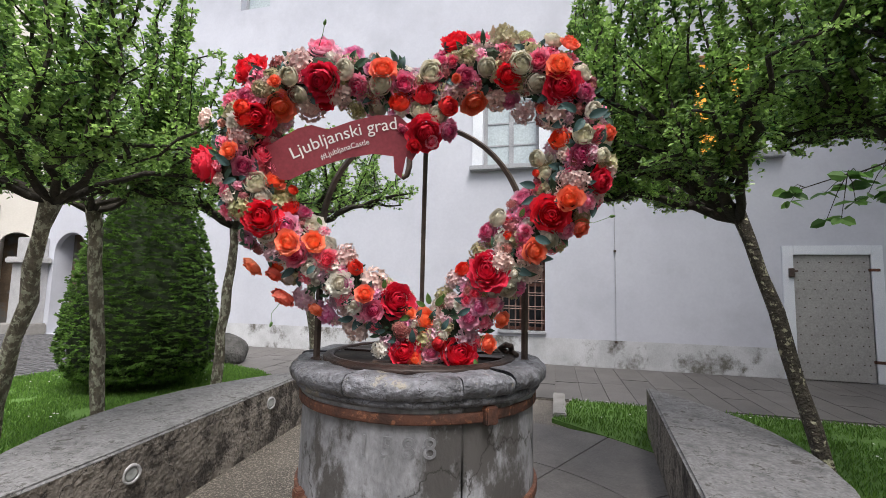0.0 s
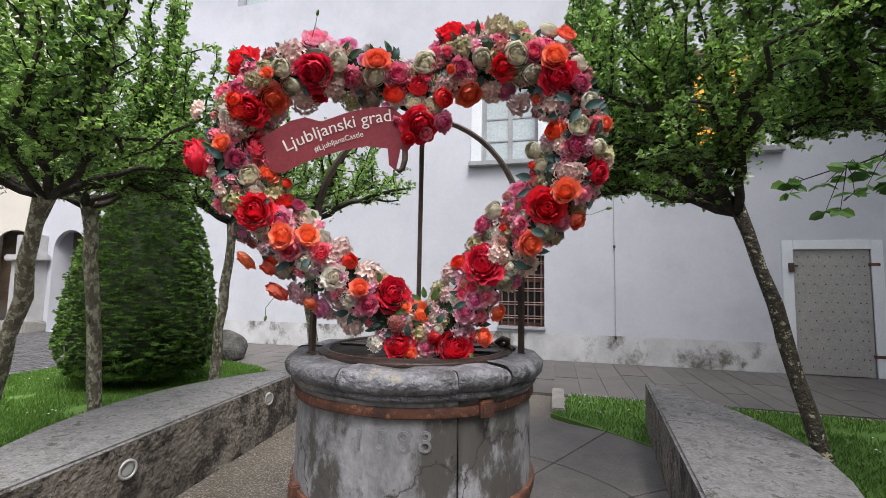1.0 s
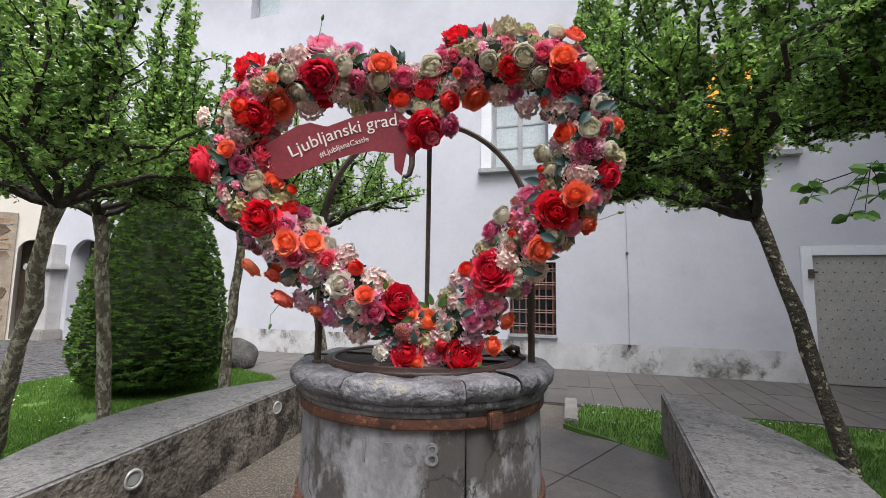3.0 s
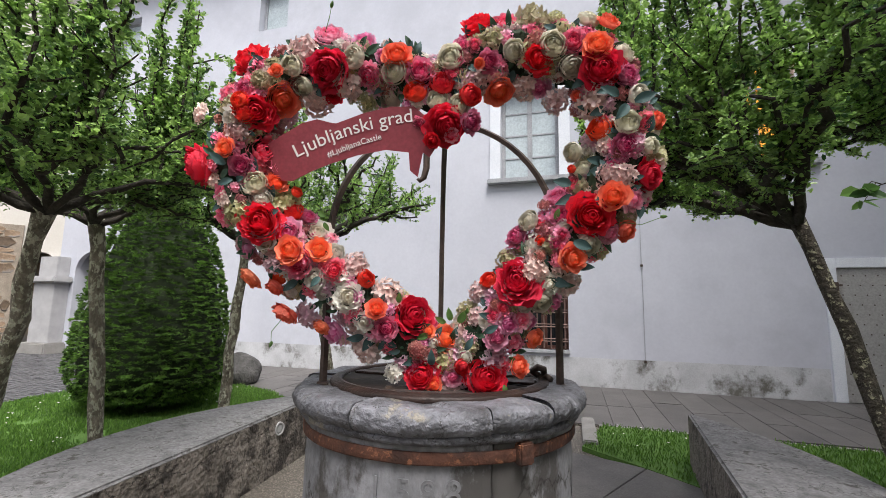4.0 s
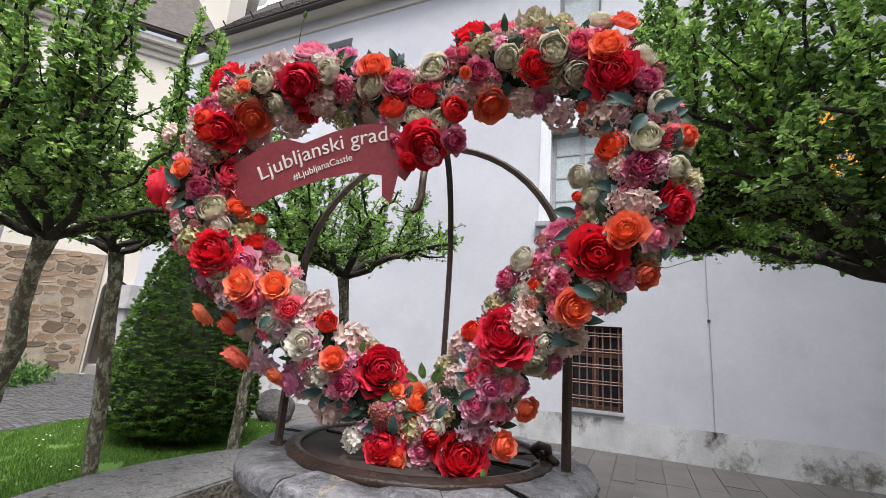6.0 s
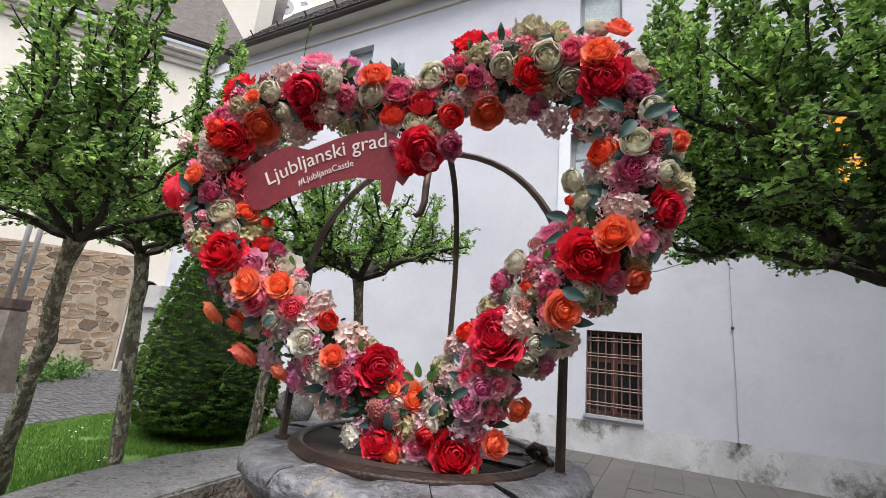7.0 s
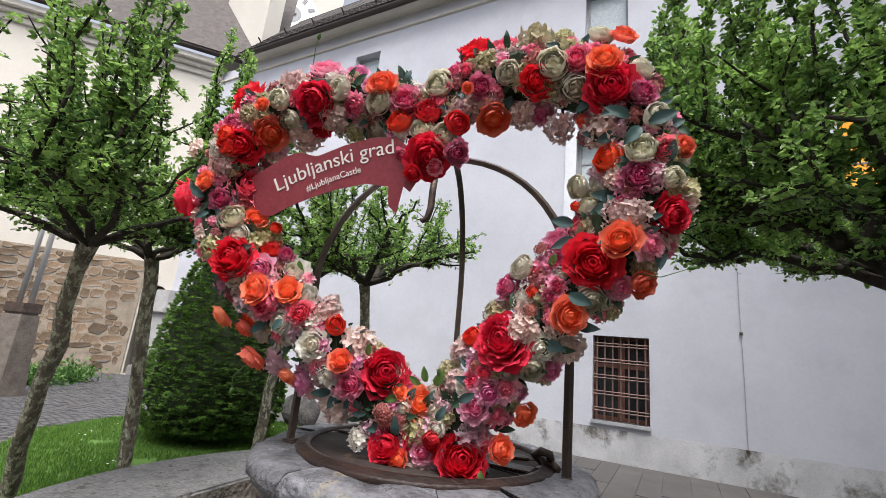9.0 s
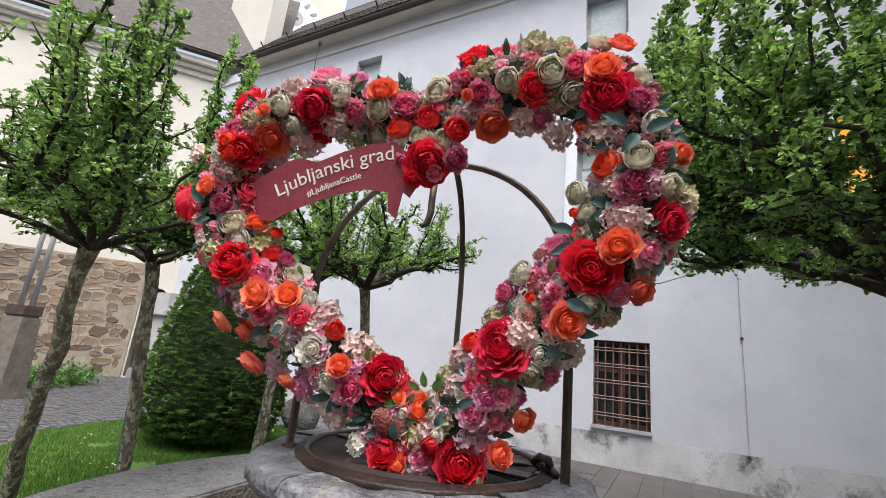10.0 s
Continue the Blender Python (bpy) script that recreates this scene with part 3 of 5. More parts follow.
roof = part("roof", box(-11.8, 16, 0, 3.3, -0.12, 0.0), ROOF, place=pose(0, 6.22, 9.76, 54, 0, 0))
tagged(roof, "steep dark tiled roof of the white building", "roof", kind="structure")
tile = bpy.data.meshes.new_from_object(part("tile_pattern", box(0, 0.19, -0.02, 0.34, 0.004, 0.03, 0.006), ROOF))
bpy.data.objects.remove(bpy.data.objects["tile_pattern"])
for k in range(5):
    for i in range(58):
        part("roof_tile", tile, None, roof, place=pose(-11.8 + i * 0.2, 0.02 + k * 0.3, 0.012 + 0.004 * (i % 3), -3, 0, 0))
upper = bmesh.new()
for k in range(5, 11):
    for i in range(58):
        add_box(upper, -11.8 + i * 0.2, -11.61 + i * 0.2, k * 0.3, k * 0.3 + 0.34, 0.012 + 0.004 * (i % 3), 0.04 + 0.004 * (i % 3))
part("upper_tiles", upper, ROOF, roof)
tagged(part("roof_back", box(-11.8, 16, 0, 3.3, -0.12, 0.0), ROOF, place=pose(0, 10.1, 9.86, 126, 0, 0)), "far slope of the dark tiled roof", "roof", kind="structure")
for i in range(12):
    part("snow_guard", box(0, 0.04, 0, 0.03, 0.03, 0.22, 0.004), GUTTER, roof, place=pose(-11.2 + i * 1.1, 0.5, 0, 0, 0, 0))

# taller block behind the left end, and the clock tower beyond
blk = part("wall_block", box(-14.6, -12.2, YW + 0.5, 7.75, 9.7, 17.0), PLASTER_WARM)
tagged(blk, "taller cream plastered block above the roof", "wall", kind="structure")
tower = empty("clock_tower", -25.4, 18.0, 0, 47.6)
part("tower_wall", box(-3.2, 3.6, 0.0, 7.0, 0, 34), PLASTER_WARM, tower)
v, f = lathe([(0.0, 0.0), (1.75, 0.0), (1.8, -0.05)], 48)
clock_part = part("clock_face", mesh_of("clock_face", v, f, CLOCKFACE), None, tower, "white clock face", place=pose(0, -0.08, 25.5, 90, 0, 0) @ Matrix.Scale(1.15, 4))
v, f = lathe([(0.0, 0.0), (0.62, 0.0), (0.62, -0.02)], 32)
part("clock_centre", mesh_of("clock_centre", v, f, SILL), None, clock_part, place=pose(0, 0, 0.02))
for i in range(12):
    for o in (-0.09, 0.0, 0.09):
        part("hour_mark", box(1.12, 1.58, o - 0.025, o + 0.025, 0.01, 0.03), SILL, clock_part, place=pose(0, 0, 0.005, 0, 0, 30 * i))
part("clock_hand", box(-1.5, 0.3, -0.06, 0.06, 0.05, 0.08), IRON, clock_part)
part("clock_hand", box(-0.05, 0.05, -1.0, 0.2, 0.05, 0.08), IRON, clock_part, place=pose(0, 0, 0.03))
tagged(tower, "cream clock tower with a white dial behind the roof", "tower")
low_roof = part("roof_small", box(-1.8, 1.8, 0, 2.6, -0.1, 0), ROOF, place=pose(-13.6, 8.5, 11.9, 50, 0, 30))
tagged(low_roof, "small dark tiled roof beside the tower", "roof", kind="structure")

# ---- the left building, at an angle ----
LA = 230.0
left = lambda s, off, z: Matrix.Translation((-13.0, YW, 0)) @ pose(0, 0, 0, 0, 0, LA) @ Matrix.Translation((s, off, z))
lw = part("wall_left", wall_mesh(0, 16, -0.05, 10.0, 0.0, -0.8, [(0.08, 0.70, 0.0, 2.5)]), PLASTER_WARM, place=left(0, 0, 0))
low_niche = part("niche_back", box(0.04, 0.74, -0.7, -0.5, -0.04, 2.55), RUBBLE, place=left(0, 0, 0))
tagged(low_niche, "rough brown stone back of the niche", "niche", kind="structure")
tagged(lw, "cream plastered wall of the neighbouring wing", "wall", kind="structure")
for k, (o, z0, z1) in enumerate(((0.08, 9.35, 9.55), (0.2, 9.55, 9.7), (0.34, 9.7, 9.9))):
    tagged(part("cornice", box(0, 16, 0.0, o, z0, z1 - 0.004, 0.02), PLASTER_WARM, place=left(0, 0, 0)), "stepped cream cornice of the wing", "trim", kind="structure")
v, f = tube([(-0.5, 0.42, 10.02), (16, 0.42, 10.02)], [0.08] * 2, 10)
tagged(part("gutter", mesh_of("gutter", v, f, GUTTER, True), None, place=left(0, 0, 0)), "dark roof gutter of the wing", "gutter", kind="structure")
lr = part("roof_left", box(-1.6, 16, 0, 7, -0.1, 0.0), ROOF, place=left(0, 0.42, 10.05) @ pose(0, 0, 0, 122, 0, 0))
tagged(lr, "dark tiled roof of the neighbouring wing", "roof", kind="structure")

# pilaster and niche in the corner
pil = empty("pilaster", -12.9, YW, 0)
part("shaft", box(-0.36, 0.36, -0.34, 0.0, 0.25, 1.72, 0.01), PALESTONE, pil)
part("base", box(-0.5, 0.5, -0.5, 0.0, -0.03, 0.25, 0.03), KERB, pil)
part("capital", box(-0.48, 0.48, -0.44, 0.0, 1.72, 1.88, 0.03), PALESTONE, pil)
part("block", box(-0.32, 0.32, -0.30, 0.0, 1.88, 2.38, 0.015), PALESTONE, pil)
tagged(pil, "pale stone pilaster with a moulded cap", "pilaster", kind="structure")


def spandrel(w, rise):
    """Fills the corners over an arch in an opening of half width w; the arch springs rise below the top."""
    bm = bmesh.new()
    for s in (-1, 1):
        pts = [(s * w, 0.0)] + [(s * w * math.cos(a), -rise + rise * math.sin(a)) for a in [math.pi / 2 * i / 10 for i in range(11)]]
        fr, bk = [bm.verts.new((x, 0, z)) for x, z in pts], [bm.verts.new((x, 0.12, z)) for x, z in pts]
        bm.faces.new(fr)
        bm.faces.new(bk[::-1])
        for i in range(len(pts)):
            j = (i + 1) % len(pts)
            bm.faces.new((fr[i], fr[j], bk[j], bk[i]))
    return bm


tagged(part("niche_arch", spandrel(0.53, 0.5), PLASTER, place=pose(-11.87, YW + 0.002, 2.52)), "rounded plaster head of the niche", "arch", kind="structure")
tagged(part("niche_back", box(-12.45, -11.3, YW + 0.45, YW + 0.58, -0.03, 2.6), RUBBLE), "rough stone back of the niche", "niche", kind="structure")
tagged(part("niche_arch", spandrel(0.31, 0.3), PLASTER_WARM, place=left(0.39, -0.002, 2.5) @ pose(0, 0, 0, 0, 0, 180)), "rounded plaster head of the niche", "arch", kind="structure")


def stone_piece(w, h, d, rng):
    """A rough field stone: an uneven many-sided outline with a smaller, bulging face."""
    n = rng.choice((6, 7, 8))
    corner = [(i + rng.uniform(-0.28, 0.28)) * 2 * math.pi / n for i in range(n)]
    pts = []
    for a in corner:
        c, q = math.cos(a), math.sin(a)
        k = (abs(c) ** 3.2 + abs(q) ** 3.2) ** (-1 / 3.2) * rng.uniform(0.86, 1.04)
        pts.append((c * k * w / 2, q * k * h / 2))
    bm = bmesh.new()
    back = [bm.verts.new((x, 0, z)) for x, z in pts]
    mid = [bm.verts.new((x * 0.98, d * 0.6, z * 0.98)) for x, z in pts]
    face = [bm.verts.new((x * 0.84, d + rng.uniform(-0.006, 0.012), z * 0.82)) for x, z in pts]
    for a, b in ((back, mid), (mid, face)):
        for i in range(n):
            j = (i + 1) % n
            bm.faces.new((a[i], a[j], b[j], b[i]))
    bm.faces.new(face)
    return bm


def rubble_wall():
    rng = random.Random(7)
    base = part("rubble_wall", box(0.75, 13, 0.0, 0.05, -0.05, 3.14), MORTAR, place=left(0, 0, 0))
    tagged(base, "old brown rubble stone facing with lime mortar", "wall", kind="structure")
    pool = []
    for i in range(24):
        h = rng.uniform(0.14, 0.26)
        w = h * rng.uniform(0.8, 2.2)
        bm = stone_piece(w, h, 0.03, rng)
        me = bpy.data.meshes.new("rubble")
        bmesh.ops.recalc_face_normals(bm, faces=bm.faces)
        bm.to_mesh(me)
        bm.free()
        me.materials.append(RUBBLE)
        pool.append((w, h, me))
    z, count, verts, faces = 0.05, 0, [], []
    while z < 3.05:
        step = rng.uniform(0.13, 0.29)
        s = 0.8 + rng.uniform(0, 0.1)
        while s < 7.6:
            w, h, me = rng.choice(pool)
            sc = rng.uniform(0.75, 1.25)
            if rng.random() < 0.9 and noise.noise((s * 0.9, z * 0.7, 4.0)) < 0.34:
                sit = Matrix.Translation((s + w * sc / 2, 0.03 + rng.uniform(-0.008, 0.008), z + step / 2 + rng.uniform(-0.03, 0.03))) @ Matrix.Rotation(rng.uniform(-0.16, 0.16), 4, "Y") @ Matrix.Diagonal((sc * 1.13, 1, step * rng.uniform(1.05, 1.3) / h, 1))
                if count < 300:
                    part("rubble", me, None, base, place=sit)
                    count += 1
                else:
                    o = len(verts)
                    verts += [tuple(sit @ v.co) for v in me.vertices]
                    faces += [tuple(o + q for q in p.vertices) for p in me.polygons]
            s += w * sc * 0.97 + rng.uniform(0.0, 0.02)
        z += step
    rest = part("upper_rubble", mesh_of("upper_rubble", verts, faces, RUBBLE_UP), None, base)
    tagged(rest, kind="stuff")


# unseen walls added to enclose the courtyard; the tall right one shades the facade
for nm, a in (("shade_wall_right", (5.4, 6.0, -14, 6.6, -0.05, 15.0)), ("wall_behind", (-30, 16, -14.6, -14, -0.05, 9.0)), ("wall_far_left", (-30.6, -30, -14, -3, -0.05, 9.0))):
    tagged(part(nm, box(*a), PLASTER_WARM), "unseen cream wall added round the courtyard", "wall", kind="structure")

# ---- the well ----
AX = 17.6
well = empty("stone_well", WX, WY, 0, AX)
staves = [-165, -73, -14, 45, 120, 195]
for i in range(len(staves) - 1):
    prof = [(0.40, -0.03), (0.548, -0.03), (0.55, 0.15), (0.548, 0.3), (0.547, 0.45), (0.545, 0.6), (0.542, 0.72), (0.54, 0.80), (0.545, 0.82), (0.555, 0.84), (0.555, 0.86), (0.40, 0.86)]
    v, f = lathe([(r * 1.05, z) for r, z in prof], 26, staves[i] + 0.22, staves[i + 1] - 0.22, 0.012, i * 2.1, True)
    v = [tuple(Vector(p) * 1.0 + Vector((p[0], p[1], 0)) * (0.008 * noise.noise(Vector(p) * 14) - 0.03 * max(0.0, noise.noise(Vector(p) * 6) - 0.3))) for p in v]
    part("drum_stone", mesh_of("drum_stone", v, f, WELLSTONE, True), None, well, "grey stained curved stone")
v, f = lathe([(0.0, 0.0), (0.52, 0.0), (0.52, 0.85), (0.0, 0.85)], 48)
part("drum_core", mesh_of("drum_core", v, f, DARK), None, well)
v, f = lathe([(0.40, 0.855), (0.597, 0.855), (0.608, 0.868), (0.605, 0.89), (0.40, 0.89)], 96, wobble=0.012, seed=4)
part("moulding", mesh_of("moulding", v, f, RIMSTONE, True), None, well)
joints = [-119, -75, -52, 0, 55, 115, 172, 241]
for i in range(len(joints) - 1):
    a0, a1 = joints[i] + 0.16, joints[i + 1] - 0.16
    prof = [(0.40, 0.880), (0.568, 0.880), (0.586, 0.892), (0.597, 0.91), (0.60, 0.93), (0.595, 0.948), (0.583, 0.962), (0.565, 0.969), (0.53, 0.972), (0.49, 0.972), (0.40, 0.972)]
    v, f = lathe([(r * 1.06, z) for r, z in prof], 70, a0, a1, 0.014, i * 3.3, True)
    worn = []
    for p in v:
        p = Vector(p)
        chip = max(0.0, noise.noise(p * 8 + Vector((i, 0, 0))) - 0.22)
        k = 1 + 0.012 * noise.noise(p * 30) + 0.008 * noise.noise(p * 13) - 0.07 * chip
        worn.append((p.x * k, p.y * k, p.z + (0.005 * noise.noise(p * 22 + Vector((7, 0, 0))) - 0.03 * chip if p.z > 0.93 else 0.004 * noise.noise(p * 20))))
    v = worn
    part("rim_stone", mesh_of("rim_stone", v, f, RIMSTONE, True), None, well, place=pose(0, 0, 0.003 * (i % 3)))
for z0, z1, nm in ((0.792, 0.832, "upper"), (0.375, 0.42, "lower")):
    r = 0.578 if nm == "upper" else 0.582
    v, f = lathe([(r - 0.02, z0), (r + 0.008, z0), (r + 0.010, z0 + 0.004), (r + 0.010, z1 - 0.004), (r + 0.008, z1), (r - 0.02, z1)], 96, wobble=0.006, close=True)
    hoop = part("iron_hoop", mesh_of("iron_hoop", v, f, RUST, True), None, well, "rusty flat iron hoop")
    part("clamp", box(0.573, 0.613, -0.03, 0.03, z0 - 0.012, z1 + 0.02, 0.006), RUST, hoop, place=pose(0, 0, 0, 0, 0, -62 if nm == "upper" else -150))
v, f = lathe([(0.0, 0.978), (0.2, 0.979), (0.44, 0.978), (0.44, 0.955), (0.0, 0.955)], 72, wobble=0.004)
lid = part("well_lid", mesh_of("well_lid", v, f, LID, True), None, well, "wet brown iron lid")
v, f = lathe([(0.436, 0.958), (0.436, 0.984), (0.442, 0.991), (0.458, 0.992), (0.464, 0.986), (0.480, 0.984), (0.487, 0.978), (0.487, 0.952)], 96, wobble=0.002, close=True)
part("lid_rim", mesh_of("lid_rim", v, f, LIDRIM, True), None, lid, "raised dark rusty rim")
part("hatch", prism([(-0.22, -0.30), (0.26, -0.26), (0.24, 0.24), (-0.2, 0.26)], 0.975, 0.987, 0.004), LID, lid)
for x0, x1, y0, y1, a, z in ((-0.02, 0.40, -0.035, 0.035, 14, 0.979), (-0.05, 0.36, -0.02, 0.02, 52, 0.987), (-0.42, -0.1, -0.03, 0.03, -20, 0.979), (0.14, 0.42, -0.045, 0.04, -16, 0.979)):
    part("hatch_strap", box(x0, x1, y0, y1, z, z + 0.010, 0.003), LIDRIM, lid, place=pose(0, -0.03, 0, 0, 0, a))
for a in (5, 33, -33):
    part("lid_seam", box(0.06, 0.43, -0.004, 0.004, 0.978, 0.9815), DARK, lid, place=pose(0, 0.02, 0, 0, 0, a))
# year cut in relief
for k, digit in enumerate("1588"):
    txt = bpy.data.curves.new("numeral", "FONT")
    txt.body, txt.size, txt.extrude = digit, 0.115, 0.0018
    ob = new("numeral_text", txt)
    me = bpy.data.meshes.new_from_object(ob.evaluated_get(bpy.context.evaluated_depsgraph_get()))
    bpy.data.objects.remove(ob)
    for v in me.vertices:
        a = (v.co.x - 0.03) / 0.573
        r = 0.574 + v.co.z
        v.co = Vector((r * math.sin(a), -r * math.cos(a), v.co.y))
    me.materials.clear()
    me.materials.append(WELLSTONE)
    part("numeral", me, None, well, "raised worn numeral", place=pose(0, 0, 0.665, 0, 0, -22.0 + 8.2 * k + (1.5 if k else 0)))
# iron arch, rear leg and hook
FY, CX = -0.139, 0.008
arch_pts = [(CX - 0.505, FY, 0.96), (CX - 0.505, FY, 1.3), (CX - 0.505, FY, 1.63)]
arch_pts += [(CX - 0.505 * math.cos(t), FY * (1 - math.sin(t)), 1.63 + 0.565 * math.sin(t)) for t in [math.pi * i / 24 for i in range(1, 24)]]
arch_pts += [(CX + 0.505, FY, 1.63), (CX + 0.505, FY, 1.3), (CX + 0.505, FY, 0.96)]
v, f = tube(arch_pts, [0.0165] * len(arch_pts), 4, 0.05, 0.75)
part("arch_bar", mesh_of("arch_bar", v, f, IRON), None, well, "brown wrought-iron arch")
leg = [(CX, 0.53, 0.96), (CX, 0.53, 1.35), (CX, 0.525, 1.63)] + [(CX, 0.525 * math.cos(t), 1.63 + 0.555 * math.sin(t)) for t in [math.pi / 2 * i / 12 for i in range(1, 13)]]
v, f = tube(leg, [0.0145] * len(leg), 4, 0.05, 0.75)
part("rear_leg", mesh_of("rear_leg", v, f, IRON), None, well)
hook = [(0.016, 0, 2.12), (0.012, 0, 2.04), (0.012, 0, 1.97), (0.0, 0, 1.92), (-0.02, 0, 1.905), (-0.03, 0, 1.915)]
v, f = tube(hook, [0.016, 0.016, 0.016, 0.015, 0.012, 0.008], 8)
part("hook", mesh_of("hook", v, f, IRON, True), None, well, place=pose(-0.095, 0.0, -0.005))
for x in (-0.497, 0.513):
    part("foot_clamp", box(x - 0.026, x + 0.026, FY - 0.026, FY + 0.026, 0.955, 0.978, 0.006), IRON, well)
v, f = join([tube([(0.47, 0.05, 1.0), (0.44, 0.06, 1.02), (0.46, 0.02, 1.04), (0.49, 0.04, 1.03), (0.50, 0.08, 1.0)], [0.016] * 5, 6), tube([(0.52, 0.03, 0.985), (0.50, 0.07, 1.0), (0.47, 0.06, 0.99)], [0.014] * 3, 6)])
part("chain_lump", mesh_of("chain_lump", v, f, IRON, True), None, well, place=pose(-0.03, -0.11, 0))
tagged(well, "old round stone well with iron hoops, lid and arch", "well")

# paving round the well: cast slabs on the open side
pave = part("pavement", prism([(WX + r * math.cos(radians(a)), WY + r * math.sin(radians(a))) for r, span in ((0.5, range(-60, 93, 8)), (2.42, range(92, 14, -8)), (1.44, range(14, -61, -8))) for a in span], -0.03, -0.012), SLAB)
tagged(pave, "smooth grey wet cast paving round the well", "pavement", kind="structure")
for a0, a1 in ((-62, -20), (-20, 15), (15, 37), (37, 62), (62, 92)):
    for r0, r1 in ((0.50, 1.45), (1.45, 2.44)):
        if r1 > 2 and a0 < 0:
            continue
        n = 8
        pts = [(WX + r0 * math.cos(radians(a)), WY + r0 * math.sin(radians(a))) for a in np.linspace(a0 + 0.1, a1 - 0.1, n)]
        pts += [(WX + (r1 - 0.008) * math.cos(radians(a)), WY + (r1 - 0.008) * math.sin(radians(a))) for a in np.linspace(a1 - 0.1, a0 + 0.1, n)]
        part("paving_slab", prism(pts, -0.03, 0.008, 0.003), SLAB, pave)

# ---- the flower heart ----
HO, HU, HV, HN = Vector((-0.783, 0.248, 0.991)), Vector((0.975, 0.223, 0.0)), Vector((0.038, -0.164, 0.986)), Vector((0.22, -0.961, -0.168))
HEART = [(1, 117), (8, 124), (21, 129), (31, 132), (40, 130), (53, 129), (63, 123), (69, 111), (71, 98), (71, 86), (67, 76), (61, 67), (52, 58),
    (43, 47), (33, 35), (25, 23), (16, 11), (6, 6), (-4, 10), (-14, 19), (-27, 29), (-40, 40), (-54, 50), (-67, 61), (-76, 76), (-79, 91), (-75, 105),
    (-68, 117), (-54, 125), (-36, 126), (-20, 125), (-9, 121)]
heart_m = Matrix(((HU.x, HV.x, HN.x, HO.x), (HU.y, HV.y, HN.y, HO.y), (HU.z, HV.z, HN.z, HO.z), (0, 0, 0, 1)))
heart = new("flower_heart")
heart.matrix_basis = heart_m
tagged(heart, "large heart-shaped wreath of artificial roses and hydrangeas with banner", "wreath")


def heart_line(steps=6):
    """A smooth closed line through the heart's middle (metres)."""
    out, n = [], len(HEART)
    for i in range(n):
        p0, p1, p2, p3 = (Vector(HEART[(i + k) % n]) / 100 for k in (-1, 0, 1, 2))
        for s in range(steps):
            t = s / steps
            out.append(0.5 * ((2 * p1) + (p2 - p0) * t + (2 * p0 - 5 * p1 + 4 * p2 - p3) * t * t + (3 * p1 - p0 - 3 * p2 + p3) * t ** 3))
    return out


LINE = heart_line()


def bow(u, v):
    """How far the wreath's face bends out of its plane."""
    return -0.046 + 0.1 * v + 0.097 * u * u - 0.09 * v * v


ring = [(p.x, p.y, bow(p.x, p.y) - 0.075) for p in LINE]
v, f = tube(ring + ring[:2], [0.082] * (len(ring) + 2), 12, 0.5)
part("wreath_core", mesh_of("wreath_core", v, f, WREATH_SHADE), None, heart, "leafy core, near-black for painted shade between flowers")


def petal(verts, faces, phi, width, R, low, tip, flare, rng, ruffle, dome, cols=7, rows=5):
    """One cupped petal: a piece of a bowl of radius R, from the polar angle low (degrees from the axis) up to tip, its rim rolled out by flare and frilled."""
    o = len(verts)
    ph, ph2, lean, twist = rng.uniform(0, 6), rng.uniform(0, 6), rng.uniform(-0.14, 0.14), rng.uniform(-5, 5)
    notch = rng.uniform(0.0, 0.06)
    for j in range(rows + 1):
        s = j / rows
        prof = 0.55 + 0.45 * math.sin(math.pi * min(1.0, 0.15 + 0.62 * s))
        for i in range(cols + 1):
            c = 2 * i / cols - 1
            se = s * (1 - 0.12 * c * c * s - notch * math.exp(-9 * c * c) * s + 0.04 * math.sin(5 * c + ph))
            th = radians(low + (tip - low) * se + twist * c * s)
            r = R * (1 + 1.7 * flare * se ** 4 + ruffle * (math.sin(4.5 * c + ph) + 0.55 * math.sin(10.5 * c + ph2)) * se * se + 0.06 * c * c * s)
            a = phi + width * 0.5 * c * prof + lean * s
            verts.append((r * math.sin(th) * math.cos(a), r * math.sin(th) * math.sin(a), 0.82 * r * math.cos(th) + dome))
    w = cols + 1
    for j in range(rows):
        for i in range(cols):
            faces.append((o + j * w + i, o + j * w + i + 1, o + (j + 1) * w + i + 1, o + (j + 1) * w + i))


def rose_mesh(name, mat, seed, rings, ruffle=0.03, squash=1.0):
    """rings: (petals, radius, low angle, tip angle, flare, width)"""
    rng = random.Random(seed)
    verts, faces = [], []
    for count, R, low, tip, flare, width in rings:
        turn = rng.uniform(0, 6)
        for k in range(count):
            petal(verts, faces, turn + 2 * math.pi * k / count + rng.uniform(-0.28, 0.28), width * rng.uniform(0.88, 1.2), R * rng.uniform(0.91, 1.07), low,
                  tip * rng.uniform(0.84, 1.14), flare * rng.uniform(0.4, 1.5), rng, ruffle * rng.uniform(0.5, 1.6), (1.0 - R) * 0.62 + rng.uniform(-0.05, 0.05))
    cv, cf = lathe([(0.0, 0.40), (0.22, 0.36), (0.44, 0.25), (0.62, 0.06), (0.74, -0.16), (0.72, -0.38), (0.5, -0.55)], 14)
    verts, faces = join([(verts, faces), (cv, cf)])
    return mesh_of(name, [(x, y, z * squash) for x, y, z in verts], faces, mat, True)


